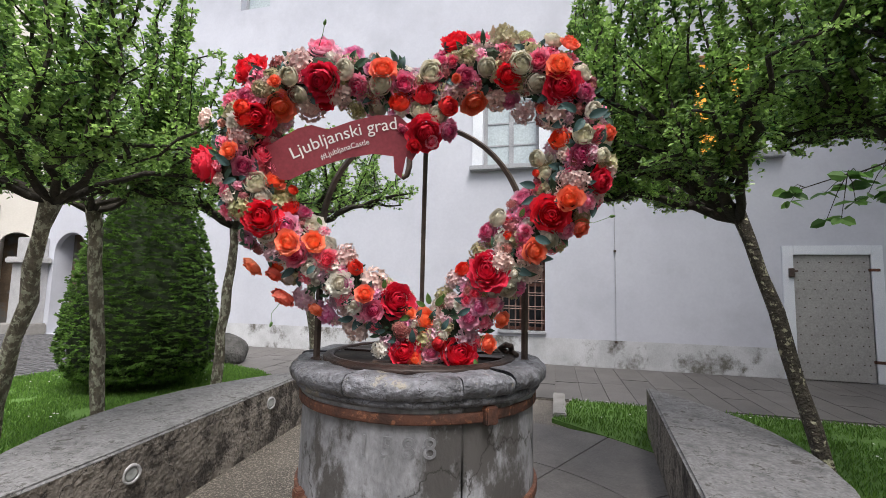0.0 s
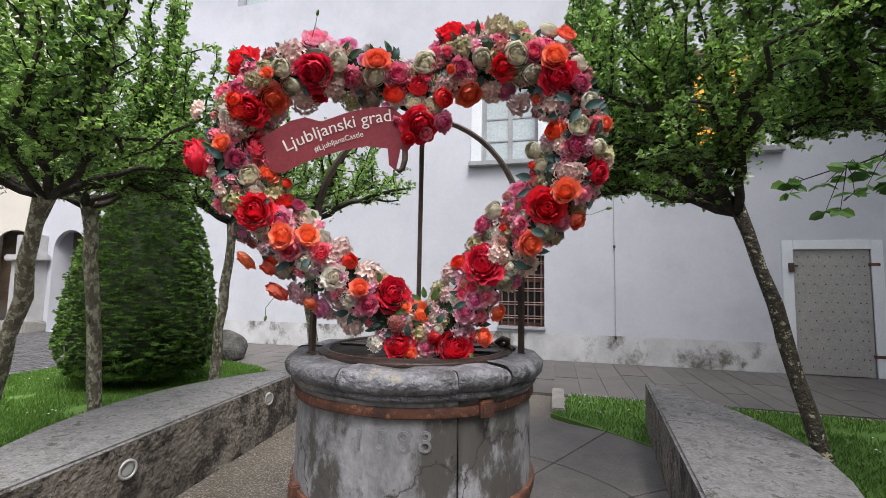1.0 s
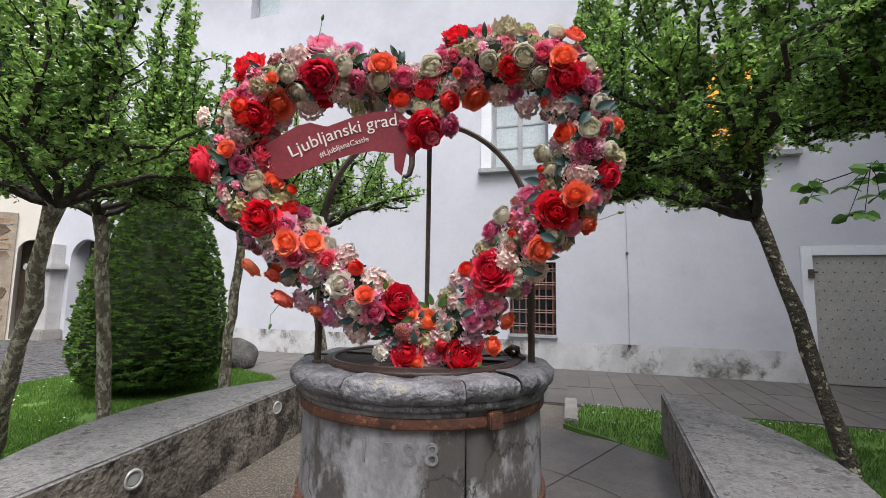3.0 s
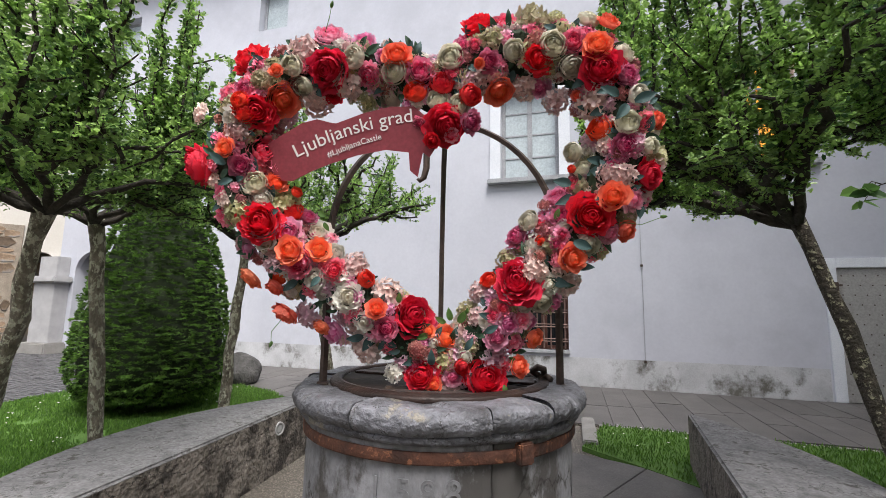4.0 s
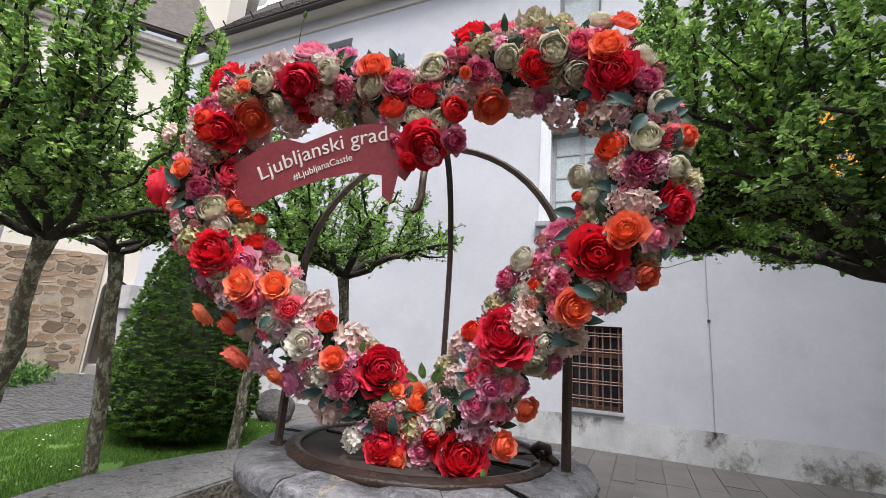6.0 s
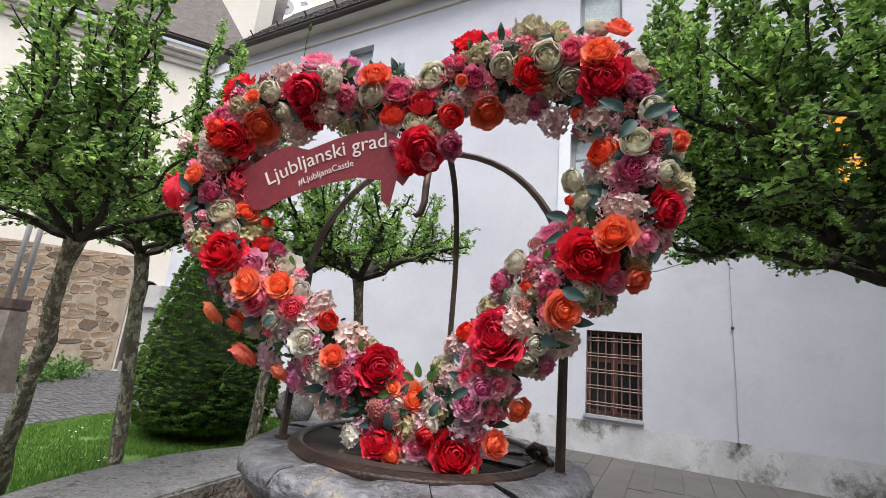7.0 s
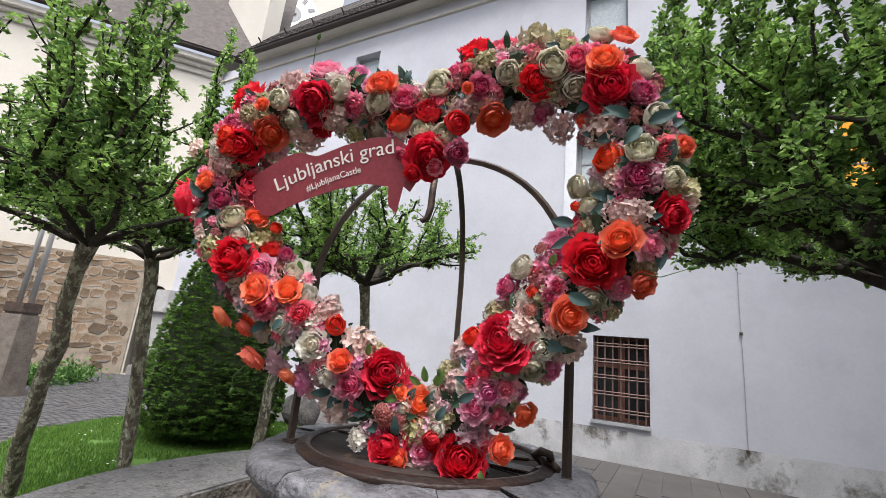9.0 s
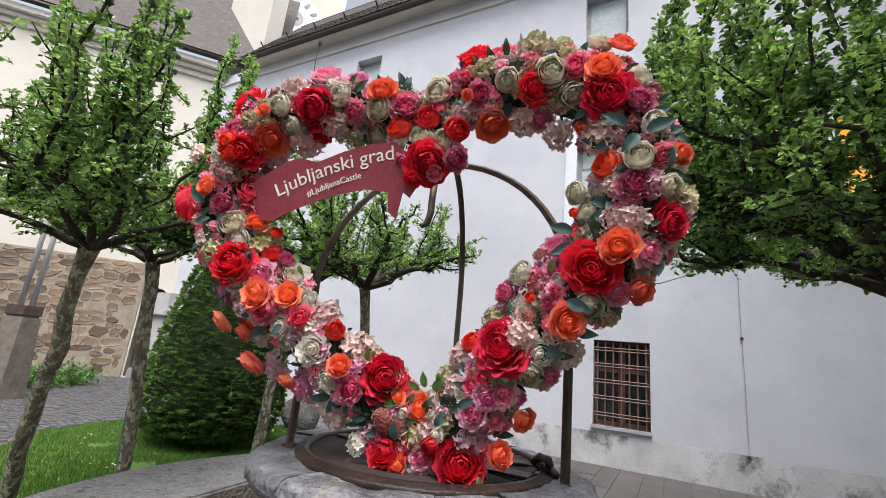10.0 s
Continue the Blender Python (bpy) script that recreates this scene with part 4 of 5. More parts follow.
ROSE = [(6, 1.04, 125, 92, 0.16, 1.55), (6, 0.94, 122, 77, 0.18, 1.5), (6, 0.79, 120, 64, 0.17, 1.4), (6, 0.64, 115, 54, 0.16, 1.35), (5, 0.49, 110, 45, 0.14, 1.5), (4, 0.34, 105, 36, 0.10, 1.8), (3, 0.20, 95, 24, 0.05, 2.4), (3, 0.09, 90, 15, 0.0, 2.4)]
CUP = [(5, 1.0, 128, 76, 0.05, 1.8), (5, 0.93, 124, 64, 0.06, 1.7), (6, 0.81, 118, 55, 0.07, 1.5), (6, 0.68, 115, 49, 0.08, 1.4), (7, 0.55, 110, 44, 0.10, 1.1), (7, 0.43, 105, 39, 0.10, 1.1), (6, 0.31, 100, 33, 0.10, 1.2), (4, 0.19, 95, 23, 0.06, 1.6), (3, 0.09, 90, 15, 0.0, 2.0)]
PEONY = [(7, 1.05, 128, 96, 0.14, 1.45), (8, 0.98, 124, 82, 0.16, 1.3), (8, 0.87, 120, 70, 0.16, 1.2), (9, 0.75, 116, 60, 0.16, 1.05), (9, 0.62, 112, 52, 0.16, 1.0), (8, 0.49, 108, 45, 0.15, 1.0), (6, 0.35, 100, 37, 0.13, 1.2), (5, 0.20, 95, 26, 0.08, 1.5)]
OPEN = [(9, 1.06, 115, 98, 0.22, 1.05), (8, 0.95, 113, 82, 0.20, 1.05), (8, 0.80, 110, 68, 0.19, 1.0), (7, 0.63, 108, 55, 0.18, 1.0), (6, 0.45, 105, 45, 0.16, 1.1), (5, 0.26, 100, 32, 0.10, 1.4)]


def hydrangea_mesh(name, mat, seed, florets=27, floret=0.34):
    """A dome of small four-petalled florets."""
    rng = random.Random(seed)
    verts, faces = [], []
    for i in range(florets):
        t = (i + 0.5) / florets
        th, ph = math.acos(1 - 1.15 * t), i * 2.39996
        d = Vector((math.sin(th) * math.cos(ph), math.sin(th) * math.sin(ph), math.cos(th)))
        q = d.to_track_quat("Z", "Y").to_matrix()
        c = Vector((d.x * 0.9, d.y * 0.9, d.z * 0.62)) * rng.uniform(0.88, 1.08)
        tw, sz = rng.uniform(0, 1.6), floret * rng.uniform(0.78, 1.18)
        tilt = Vector((rng.uniform(-0.5, 0.5), rng.uniform(-0.5, 0.5), 0))
        for k in range(4):
            a = tw + math.pi / 2 * k
            e1, e2 = Vector((math.cos(a), math.sin(a), 0.0)), Vector((-math.sin(a), math.cos(a), 0.0))
            o = len(verts)
            for p in (e1 * 0.02, e1 * 0.5 + e2 * 0.48, e1 * 1.0 + e2 * 0.3, e1 * 1.08, e1 * 1.0 - e2 * 0.3, e1 * 0.5 - e2 * 0.48):
                p = p * sz
                p.z = 0.5 * p.length + rng.uniform(-0.02, 0.02) + tilt.dot(p)
                verts.append(tuple(c + q @ p))
            faces += [(o, o + 1, o + 2, o + 3), (o, o + 3, o + 4, o + 5)]
    core = [(0.75 * math.sin(a) * math.cos(b), 0.75 * math.sin(a) * math.sin(b), 0.48 * math.cos(a)) for a in (0.05, 0.5, 1.0, 1.5) for b in [k * math.pi / 4 for k in range(8)]]
    o = len(verts)
    verts += core
    for j in range(3):
        for k in range(8):
            faces.append((o + j * 8 + k, o + j * 8 + (k + 1) % 8, o + (j + 1) * 8 + (k + 1) % 8, o + (j + 1) * 8 + k))
    return mesh_of(name, verts, faces, mat)


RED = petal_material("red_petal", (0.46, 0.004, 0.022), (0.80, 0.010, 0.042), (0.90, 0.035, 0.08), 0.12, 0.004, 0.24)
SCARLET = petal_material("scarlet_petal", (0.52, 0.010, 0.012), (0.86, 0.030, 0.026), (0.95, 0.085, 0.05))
ORANGE = petal_material("orange_petal", (0.98, 0.44, 0.10), (1.0, 0.19, 0.075), (1.0, 0.28, 0.17), 0.05, 0.008, 0.15)
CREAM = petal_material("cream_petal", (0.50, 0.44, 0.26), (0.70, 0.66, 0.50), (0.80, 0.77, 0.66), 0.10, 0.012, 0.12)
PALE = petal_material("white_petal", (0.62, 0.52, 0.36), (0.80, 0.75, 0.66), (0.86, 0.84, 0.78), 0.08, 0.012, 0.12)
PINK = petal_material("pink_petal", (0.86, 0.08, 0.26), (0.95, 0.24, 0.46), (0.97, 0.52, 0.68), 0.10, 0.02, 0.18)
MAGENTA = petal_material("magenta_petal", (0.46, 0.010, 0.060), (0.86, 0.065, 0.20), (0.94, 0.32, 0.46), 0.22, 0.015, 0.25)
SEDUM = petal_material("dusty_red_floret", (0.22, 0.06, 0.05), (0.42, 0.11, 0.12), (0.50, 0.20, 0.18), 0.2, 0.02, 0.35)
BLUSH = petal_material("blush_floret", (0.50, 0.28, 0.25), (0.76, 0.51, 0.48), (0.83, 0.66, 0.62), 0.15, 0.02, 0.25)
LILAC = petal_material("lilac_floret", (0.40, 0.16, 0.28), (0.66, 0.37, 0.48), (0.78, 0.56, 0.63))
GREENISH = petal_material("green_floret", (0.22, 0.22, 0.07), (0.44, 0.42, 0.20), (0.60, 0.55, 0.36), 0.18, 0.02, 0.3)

REDS = [(-75.1, 128.2, 7.3), (-41.8, 122.4, 7.0), (-42.0, 115.5, 4.3), (-69.0, 105.8, 6.2), (-92.9, 85.7, 7.1), (-65.9, 63.1, 7.8), (4.2, 100.5, 6.4),
    (16.1, 143.5, 5.7), (39.3, 125.4, 4.9), (61.8, 120.3, 6.7), (78.8, 81.1, 5.2), (57.9, 66.2, 7.0), (32.0, 41.6, 7.7), (-8.2, 26.3, 7.0),
    (-4.6, 3.6, 6.2), (20.6, 3.3, 7.3), (-0.8, 94.5, 2.7)]
ORANGES = [(-59.8, 111.1, 6.5), (-14.6, 127.3, 5.5), (24.9, 115.1, 5.4), (59.6, 128.3, 4.9), (66.3, 141.1, 4.1), (64.7, 73.0, 5.3), (51.6, 50.6, 5.2),
    (4.9, 17.3, 5.4), (-54.1, 52.8, 5.2), (-44.5, 52.7, 4.9), (-72.6, 41.0, 4.6), (-63.3, 37.5, 3.7), (-59.8, 27.0, 5.3), (-45.6, 21.5, 3.6),
    (39.4, 18.4, 3.7), (33.2, 8.6, 4.2), (0.4, 0.8, 3.4), (82.5, 101.4, 3.1), (71.9, 60.7, 4.2), (-77.4, 90.7, 3.5), (-62.5, 78.9, 4.0),
    (-21.6, 30.4, 3.9), (16.8, 123.5, 1.9), (-59.8, 120.5, 2.3), (53.7, 112.2, 2.0), (-1.8, 20.9, 2.6)]
SCARLETS = [(-73.4, 109.2, 3.3), (-72.2, 105.0, 3.7), (-57.1, 67.7, 3.6), (-7.5, 113.8, 4.1), (2.6, 117.0, 4.2), (13.5, 112.0, 3.8), (62.0, 98.8, 4.3),
    (21.6, 41.0, 3.3), (11.3, 7.9, 3.0), (-61.8, 42.7, 3.5), (40.5, 56.9, 1.9), (-27.2, 41.1, 3.5), (52.6, 84.4, 1.6), (-55.1, 75.2, 2.1)]
CREAMS = [(-69.3, 78.1, 4.7), (-52.6, 116.7, 4.2), (-55.1, 123.4, 4.0), (-31.3, 127.1, 4.5), (-15.7, 121.5, 4.4), (-18.8, 113.2, 4.6),
    (1.3, 110.2, 4.2), (9.0, 108.4, 4.0), (5.9, 127.0, 4.8), (30.1, 128.8, 3.9), (44.1, 130.0, 5.0), (51.6, 122.5, 4.4), (59.6, 143.3, 3.9),
    (70.7, 127.1, 3.8), (74.3, 109.9, 3.7), (70.1, 99.7, 4.2), (78.7, 91.5, 3.5), (53.3, 90.9, 3.6), (56.3, 84.3, 3.2), (36.7, 64.4, 4.0),
    (57.6, 55.4, 4.2), (40.9, 34.0, 4.1)]
PALES = [(43.7, 40.3, 4.4), (34.8, 31.8, 2.7), (36.9, 54.0, 3.2), (-47.7, 59.3, 5.8), (-64.1, 55.9, 3.8), (-39.4, 51.1, 4.4), (-45.9, 41.5, 3.9),
    (-32.9, 34.6, 4.8), (-43.4, 35.6, 2.8), (-27.0, 24.6, 3.6), (8.4, 20.8, 3.1), (-0.4, 15.6, 3.2), (12.2, 11.6, 3.4), (10.1, 15.8, 2.8),
    (-58.7, 35.4, 3.8), (20.0, 25.5, 2.5), (-67.0, 72.0, 4.7), (48.7, 62.7, 2.5), (58.9, 91.3, 3.0), (-76.2, 102.1, 4.2)]
BLUSHES = [(-35.0, 118.1, 5.2), (-48.8, 111.9, 5.4), (-52.2, 130.6, 5.1), (-74.7, 97.4, 3.7), (-92.6, 106.2, 3.6), (15.9, 118.9, 5.0),
    (24.1, 120.8, 3.5), (34.8, 117.3, 4.4), (47.1, 111.7, 4.6), (60.6, 109.0, 5.6), (64.0, 81.9, 3.3), (68.9, 80.3, 4.0), (-19.0, 35.0, 5.1),
    (-32.2, 45.9, 4.8), (-28.3, 11.7, 5.6), (17.7, 35.9, 3.6), (38.6, 45.5, 4.2), (51.9, 40.6, 4.7), (7.0, -1.1, 3.6), (17.0, 26.7, 3.1),
    (-4.5, 27.1, 2.9), (-4.3, 122.4, 2.6), (-79.3, 72.0, 2.9), (-36.8, 16.0, 2.9), (64.0, 92.0, 2.9)]
MAGENTAS = [(-68.6, 91.0, 7.5), (-73.6, 84.8, 4.3), (-72.6, 113.8, 3.2), (-25.7, 120.4, 4.5), (-5.5, 121.3, 5.3), (6.3, 120.9, 3.9),
    (10.2, 131.9, 3.2), (15.2, 132.2, 2.5), (8.9, 125.5, 1.7), (20.6, 125.2, 4.0), (27.0, 143.4, 5.2), (51.6, 131.3, 4.4), (70.5, 117.8, 4.3),
    (69.8, 91.7, 5.0), (76.3, 99.8, 3.2), (-50.6, 65.5, 2.9), (-38.9, 44.8, 4.3), (-51.8, 47.6, 5.3), (-18.1, 22.4, 4.1), (-8.5, 7.2, 3.6),
    (31.9, 58.2, 3.9), (42.0, 64.1, 3.1), (48.9, 66.3, 4.0), (53.3, 78.4, 2.8), (45.7, 55.5, 2.2), (48.0, 59.0, 2.2), (23.4, 28.2, 2.8),
    (26.9, 31.3, 2.6), (-6.0, 101.4, 2.3), (13.8, 101.9, 3.9), (-62.1, 85.1, 3.6)]
SEDUMS = [(-6.1, 13.8, 3.5), (42.5, 70.5, 2.5), (40.0, 50.9, 2.6), (24.1, 32.1, 2.5), (67.2, 88.9, 2.3), (-0.6, 12.7, 2.2), (-72.8, 71.5, 2.2),
    (-71.0, 48.7, 2.8)]
PINKS = [(-43.9, 139.0, 6.0), (-29.7, 136.4, 4.3), (-20.5, 128.3, 2.6), (48.9, 142.5, 3.1), (40.5, 117.3, 4.2), (-75.0, 52.3, 4.2), (-56.3, 59.3, 4.8),
    (73.2, 72.2, 3.8), (65.4, 59.9, 3.6), (46.3, 32.6, 4.1), (28.7, 25.3, 4.3), (33.5, 26.9, 3.8), (24.3, 20.5, 4.5), (30.9, 18.2, 3.5),
    (37.4, 25.0, 2.6), (-41.0, 18.8, 5.5), (7.9, 3.5, 3.6), (47.8, 73.3, 4.5), (6.6, 96.7, 2.5)]
LILACS = [(23.8, 10.4, 4.4), (-51.3, 26.1, 4.8), (-61.9, 46.7, 3.7), (14.5, 18.9, 2.5), (56.0, 108.7, 2.2)]
GREENS = [(-73.8, 66.9, 4.5), (-60.3, 72.1, 5.3), (38.4, 144.5, 6.7), (22.1, 134.8, 4.0), (16.7, 133.7, 2.7), (47.3, 145.8, 2.9), (63.8, 53.4, 3.4),
    (-67.1, 117.1, 3.2), (28.6, 49.2, 3.7), (78.9, 88.6, 2.2), (-27.8, 112.3, 3.8)]


def facing(u, v, rng, spread=1.0):
    """Which way a flower at (u, v) looks: out of the wreath, fanned round its core; and how high it sits."""
    p = Vector((u, v))
    near = min(LINE, key=lambda q: (q - p).length)
    off = (p - near) / 0.085
    rise = bow(u, v) + 0.09 * (max(0.0, 1 - 0.55 * off.length_squared) - 0.6)
    if -0.13 < u < 0.15 and 0.88 < v < 1.21:
        off = Vector((u - 0.01, v - 1.10)) / 0.15
        rise = bow(u, v) + 0.02
    if v < 0.10:
        off.y = 0.9 * (0.10 - v) / 0.12
        rise = max(rise, bow(u, v) + 0.035 * min(1.0, (0.10 - v) / 0.05))
    d = Vector((off.x * 0.62 * spread + rng.uniform(-0.22, 0.22), off.y * 0.62 * spread + rng.uniform(-0.22, 0.22) + 0.08, 1.0)).normalized()
    return d, rise


def plant(name, places, meshes, label, depth=0.0, size=1.0):
    rng = random.Random(len(label) * 7 + len(places))
    for u, v, r in places:
        d, rise = facing(u / 100, v / 100, rng)
        q = d.to_track_quat("Z", "Y").to_matrix().to_4x4()
        s = r / 100 * size
        stretch = Matrix.Diagonal((s * rng.uniform(0.92, 1.06), s * rng.uniform(0.92, 1.06), s * rng.uniform(0.85, 1.05), 1))
        part(name, rng.choice(meshes), None, heart, label, place=Matrix.Translation((u / 100, v / 100, rise - 0.25 * s + depth)) @ q @ Matrix.Rotation(rng.uniform(0, 6.28), 4, "Z") @ stretch)


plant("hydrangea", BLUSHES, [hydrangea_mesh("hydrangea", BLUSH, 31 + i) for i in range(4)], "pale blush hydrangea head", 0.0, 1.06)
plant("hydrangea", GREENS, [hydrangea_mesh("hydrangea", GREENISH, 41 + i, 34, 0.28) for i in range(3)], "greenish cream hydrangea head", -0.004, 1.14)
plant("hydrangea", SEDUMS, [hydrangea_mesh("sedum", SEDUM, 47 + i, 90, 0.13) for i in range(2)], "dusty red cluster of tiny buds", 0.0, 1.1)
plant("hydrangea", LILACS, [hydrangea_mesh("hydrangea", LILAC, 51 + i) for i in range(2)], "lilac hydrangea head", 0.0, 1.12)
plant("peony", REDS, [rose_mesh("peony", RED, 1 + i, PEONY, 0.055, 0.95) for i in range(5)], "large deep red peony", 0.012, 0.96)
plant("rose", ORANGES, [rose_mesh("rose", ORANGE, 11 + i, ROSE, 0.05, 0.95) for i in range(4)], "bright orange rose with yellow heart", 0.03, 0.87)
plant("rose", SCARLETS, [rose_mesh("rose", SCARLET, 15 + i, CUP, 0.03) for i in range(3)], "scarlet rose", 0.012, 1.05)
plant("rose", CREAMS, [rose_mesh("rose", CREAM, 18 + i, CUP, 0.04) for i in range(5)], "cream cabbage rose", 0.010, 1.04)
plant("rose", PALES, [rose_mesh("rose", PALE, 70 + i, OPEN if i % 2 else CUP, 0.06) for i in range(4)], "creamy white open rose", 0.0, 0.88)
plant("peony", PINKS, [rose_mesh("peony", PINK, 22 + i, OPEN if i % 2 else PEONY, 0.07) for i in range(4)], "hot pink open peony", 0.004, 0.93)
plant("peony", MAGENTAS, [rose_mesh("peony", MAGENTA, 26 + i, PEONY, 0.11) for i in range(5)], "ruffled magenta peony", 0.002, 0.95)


def fillers(count):
    """Small blossom clusters tucked between the large flowers."""
    rng = random.Random(5)
    pool = [hydrangea_mesh("blossom", m, 60 + i, 18, 0.4) for i, m in enumerate((BLUSH, PINK, MAGENTA, PALE, GREENISH, SEDUM))]
    for i in range(count):
        k = int(len(LINE) * (i + rng.random()) / count) % len(LINE)
        p, q = LINE[k], LINE[(k + 1) % len(LINE)]
        nor = Vector((-(q - p).y, (q - p).x)).normalized()
        u = p + nor * rng.uniform(-1, 1) * 0.125
        d, rise = facing(u.x, u.y, rng)
        part("blossom", rng.choice(pool), None, heart, "small clustered blossom", place=Matrix.Translation((u.x, u.y, rise - 0.02)) @ d.to_track_quat("Z", "Y").to_matrix().to_4x4() @ Matrix.Scale(rng.uniform(0.018, 0.03), 4))


fillers(150)


def underlayer(count):
    """Clustered heads set low against the core, between the larger flowers."""
    rng = random.Random(15)
    pool = [hydrangea_mesh("blossom_head", m, 90 + i, 24, 0.34) for i, m in enumerate((BLUSH, GREENISH, PALE, PINK, MAGENTA, SEDUM, LILAC, GREENISH, MAGENTA))]
    for i in range(count):
        k = int(len(LINE) * (i + rng.random()) / count) % len(LINE)
        p, q = LINE[k], LINE[(k + 1) % len(LINE)]
        nor = Vector((-(q - p).y, (q - p).x)).normalized()
        u = p + nor * rng.choice((-1, 1)) * rng.uniform(0.02, 0.125)
        d, rise = facing(u.x, u.y, rng)
        part("blossom_head", rng.choice(pool), None, heart, "clustered pale blossom head", place=Matrix.Translation((u.x, u.y, rise - 0.03)) @ d.to_track_quat("Z", "Y").to_matrix().to_4x4() @ Matrix.Scale(rng.uniform(0.030, 0.046), 4))


underlayer(190)


def cloth_leaf(mat, seed, slim):
    """A creased cloth leaf with a pointed tip, one long."""
    rng = random.Random(seed)
    verts, faces = [], []
    for j in range(7):
        s = j / 6
        w = slim * math.sin(math.pi * min(1, s * 0.94 + 0.06)) ** 0.8 * (1 - 0.3 * s)
        z = 0.22 * s - 0.38 * s * s + rng.uniform(-0.02, 0.02)
        for c in (-1, -0.5, 0, 0.5, 1):
            verts.append((c * w * 0.5, s, z + 0.16 * abs(c) * w + 0.02 * math.sin(9 * s + seed)))
    for j in range(6):
        for i in range(4):
            faces.append((j * 5 + i, j * 5 + i + 1, j * 5 + 6 + i, j * 5 + 5 + i))
    return mesh_of("leaf", verts, faces, mat, True)


def wreath_leaves(count):
    rng = random.Random(77)
    pool = [cloth_leaf(CLOTHLEAF, 1, 0.5), cloth_leaf(CLOTHLEAF, 2, 0.42), cloth_leaf(TEALLEAF, 3, 0.55), cloth_leaf(TEALLEAF, 4, 0.62)]
    n = len(LINE)
    for i in range(count):
        k = rng.randrange(n)
        p, q = LINE[k], LINE[(k + 1) % n]
        nor = Vector((-(q - p).y, (q - p).x)).normalized()
        o = rng.uniform(-1, 1)
        u = p + nor * o * 0.11
        turn = math.atan2(nor.y * o, nor.x * o) + rng.uniform(-1.3, 1.3)
        lean = rng.uniform(-5, 42)
        part("leaf", rng.choice(pool), None, heart, place=Matrix.Translation((u.x, u.y, bow(u.x, u.y) - 0.002 - 0.05 * o * o + rng.uniform(-0.012, 0.016))) @ Matrix.Rotation(turn - math.pi / 2, 4, "Z") @ Matrix.Rotation(radians(lean), 4, "X") @ Matrix.Scale(rng.uniform(0.045, 0.072), 4))


wreath_leaves(290)


def chosen_leaves(name, places, mat, label):
    """Single larger leaves that stand out: (u, v, heading, length)."""
    rng = random.Random(len(places))
    pool = [cloth_leaf(mat, 5 + i, 0.5 + 0.06 * i) for i in range(3)]
    for u, v, turn, length in places:
        d, rise = facing(u / 100, v / 100, rng)
        part(name, rng.choice(pool), None, heart, label, place=Matrix.Translation((u / 100, v / 100, rise + 0.022)) @ Matrix.Rotation(radians(turn - 90), 4, "Z") @ Matrix.Rotation(radians(rng.uniform(5, 25)), 4, "X") @ Matrix.Scale(length / 100, 4))


FRESH = [(6.5, 24.7, 100, 5.5), (9.7, 23.9, 60, 6), (4.5, 23.7, 150, 5), (-2.0, 19.7, 200, 5), (-14.1, 31.9, 80, 4.5), (28.4, -0.6, 200, 4.5), (27.2, 2.0, 290, 5), (-46.0, 67.6, 330, 4.5), (-43.8, 63.3, 300, 4), (29.7, 10.0, 340, 8), (45.7, 64.9, 70, 4.5)]
TEALS = [(52.2, 78.5, 170, 7), (52.6, 73.7, 205, 8), (57.3, 74.3, 240, 6), (59.1, 72.8, 310, 6), (66.6, 109.0, 160, 8), (69.5, 105.5, 230, 7), (71.7, 106.6, 20, 8), (64.3, 112.1, 200, 6), (-77.1, 84.6, 140, 7), (-74.7, 79.0, 200, 6), (-42.7, 42.6, 230, 5), (-0.3, 8.9, 90, 7), (12.5, 14.7, 60, 6), (19.9, 22.1, 30, 6), (51.3, 56.7, 340, 7)]
chosen_leaves("fresh_leaf", FRESH, BIGLEAF, "fresh green cloth leaf")
chosen_leaves("teal_leaf", TEALS, TEALLEAF, "dusty teal cloth leaf")
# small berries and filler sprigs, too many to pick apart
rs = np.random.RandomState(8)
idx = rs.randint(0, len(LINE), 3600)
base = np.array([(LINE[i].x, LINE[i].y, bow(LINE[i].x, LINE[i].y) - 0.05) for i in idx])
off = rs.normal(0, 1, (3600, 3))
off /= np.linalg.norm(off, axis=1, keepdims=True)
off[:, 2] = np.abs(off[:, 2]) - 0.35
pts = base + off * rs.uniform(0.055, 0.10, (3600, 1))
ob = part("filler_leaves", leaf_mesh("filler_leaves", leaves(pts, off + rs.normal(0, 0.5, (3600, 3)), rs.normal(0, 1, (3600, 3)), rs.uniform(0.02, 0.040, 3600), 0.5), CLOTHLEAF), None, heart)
tagged(ob, kind="stuff")


def sprig(u, v, du, dv, mat):
    """A bare stem with a closed bud."""
    a = Vector((u, v, 0.0))
    b = a + Vector((du, dv, 0.03))
    mid = (a + b) / 2 + Vector((dv * 0.12, -du * 0.12, 0.02))
    vv, ff = tube([a, mid, b], [0.0016, 0.0014, 0.0012], 5)
    st = part("stem", mesh_of("stem", vv, ff, mat), None, heart, "thin green stem")
    vb, fb = lathe([(0.0, -0.012), (0.006, -0.006), (0.007, 0.002), (0.004, 0.011), (0.0, 0.016)], 8)
    part("bud", mesh_of("bud", vb, fb, mat, True), None, st, place=Matrix.Translation(b) @ Vector((du, dv, 0.02)).to_track_quat("Z", "Y").to_matrix().to_4x4())


for u, v, du, dv in ((-0.42, 1.36, 0.035, 0.085), (-0.60, 0.25, -0.03, -0.09), (0.68, 0.64, 0.16, 0.02), (0.12, 0.24, 0.01, 0.06), (0.66, 0.98, 0.09, 0.03)):
    sprig(u, v, du, dv, BIGLEAF)

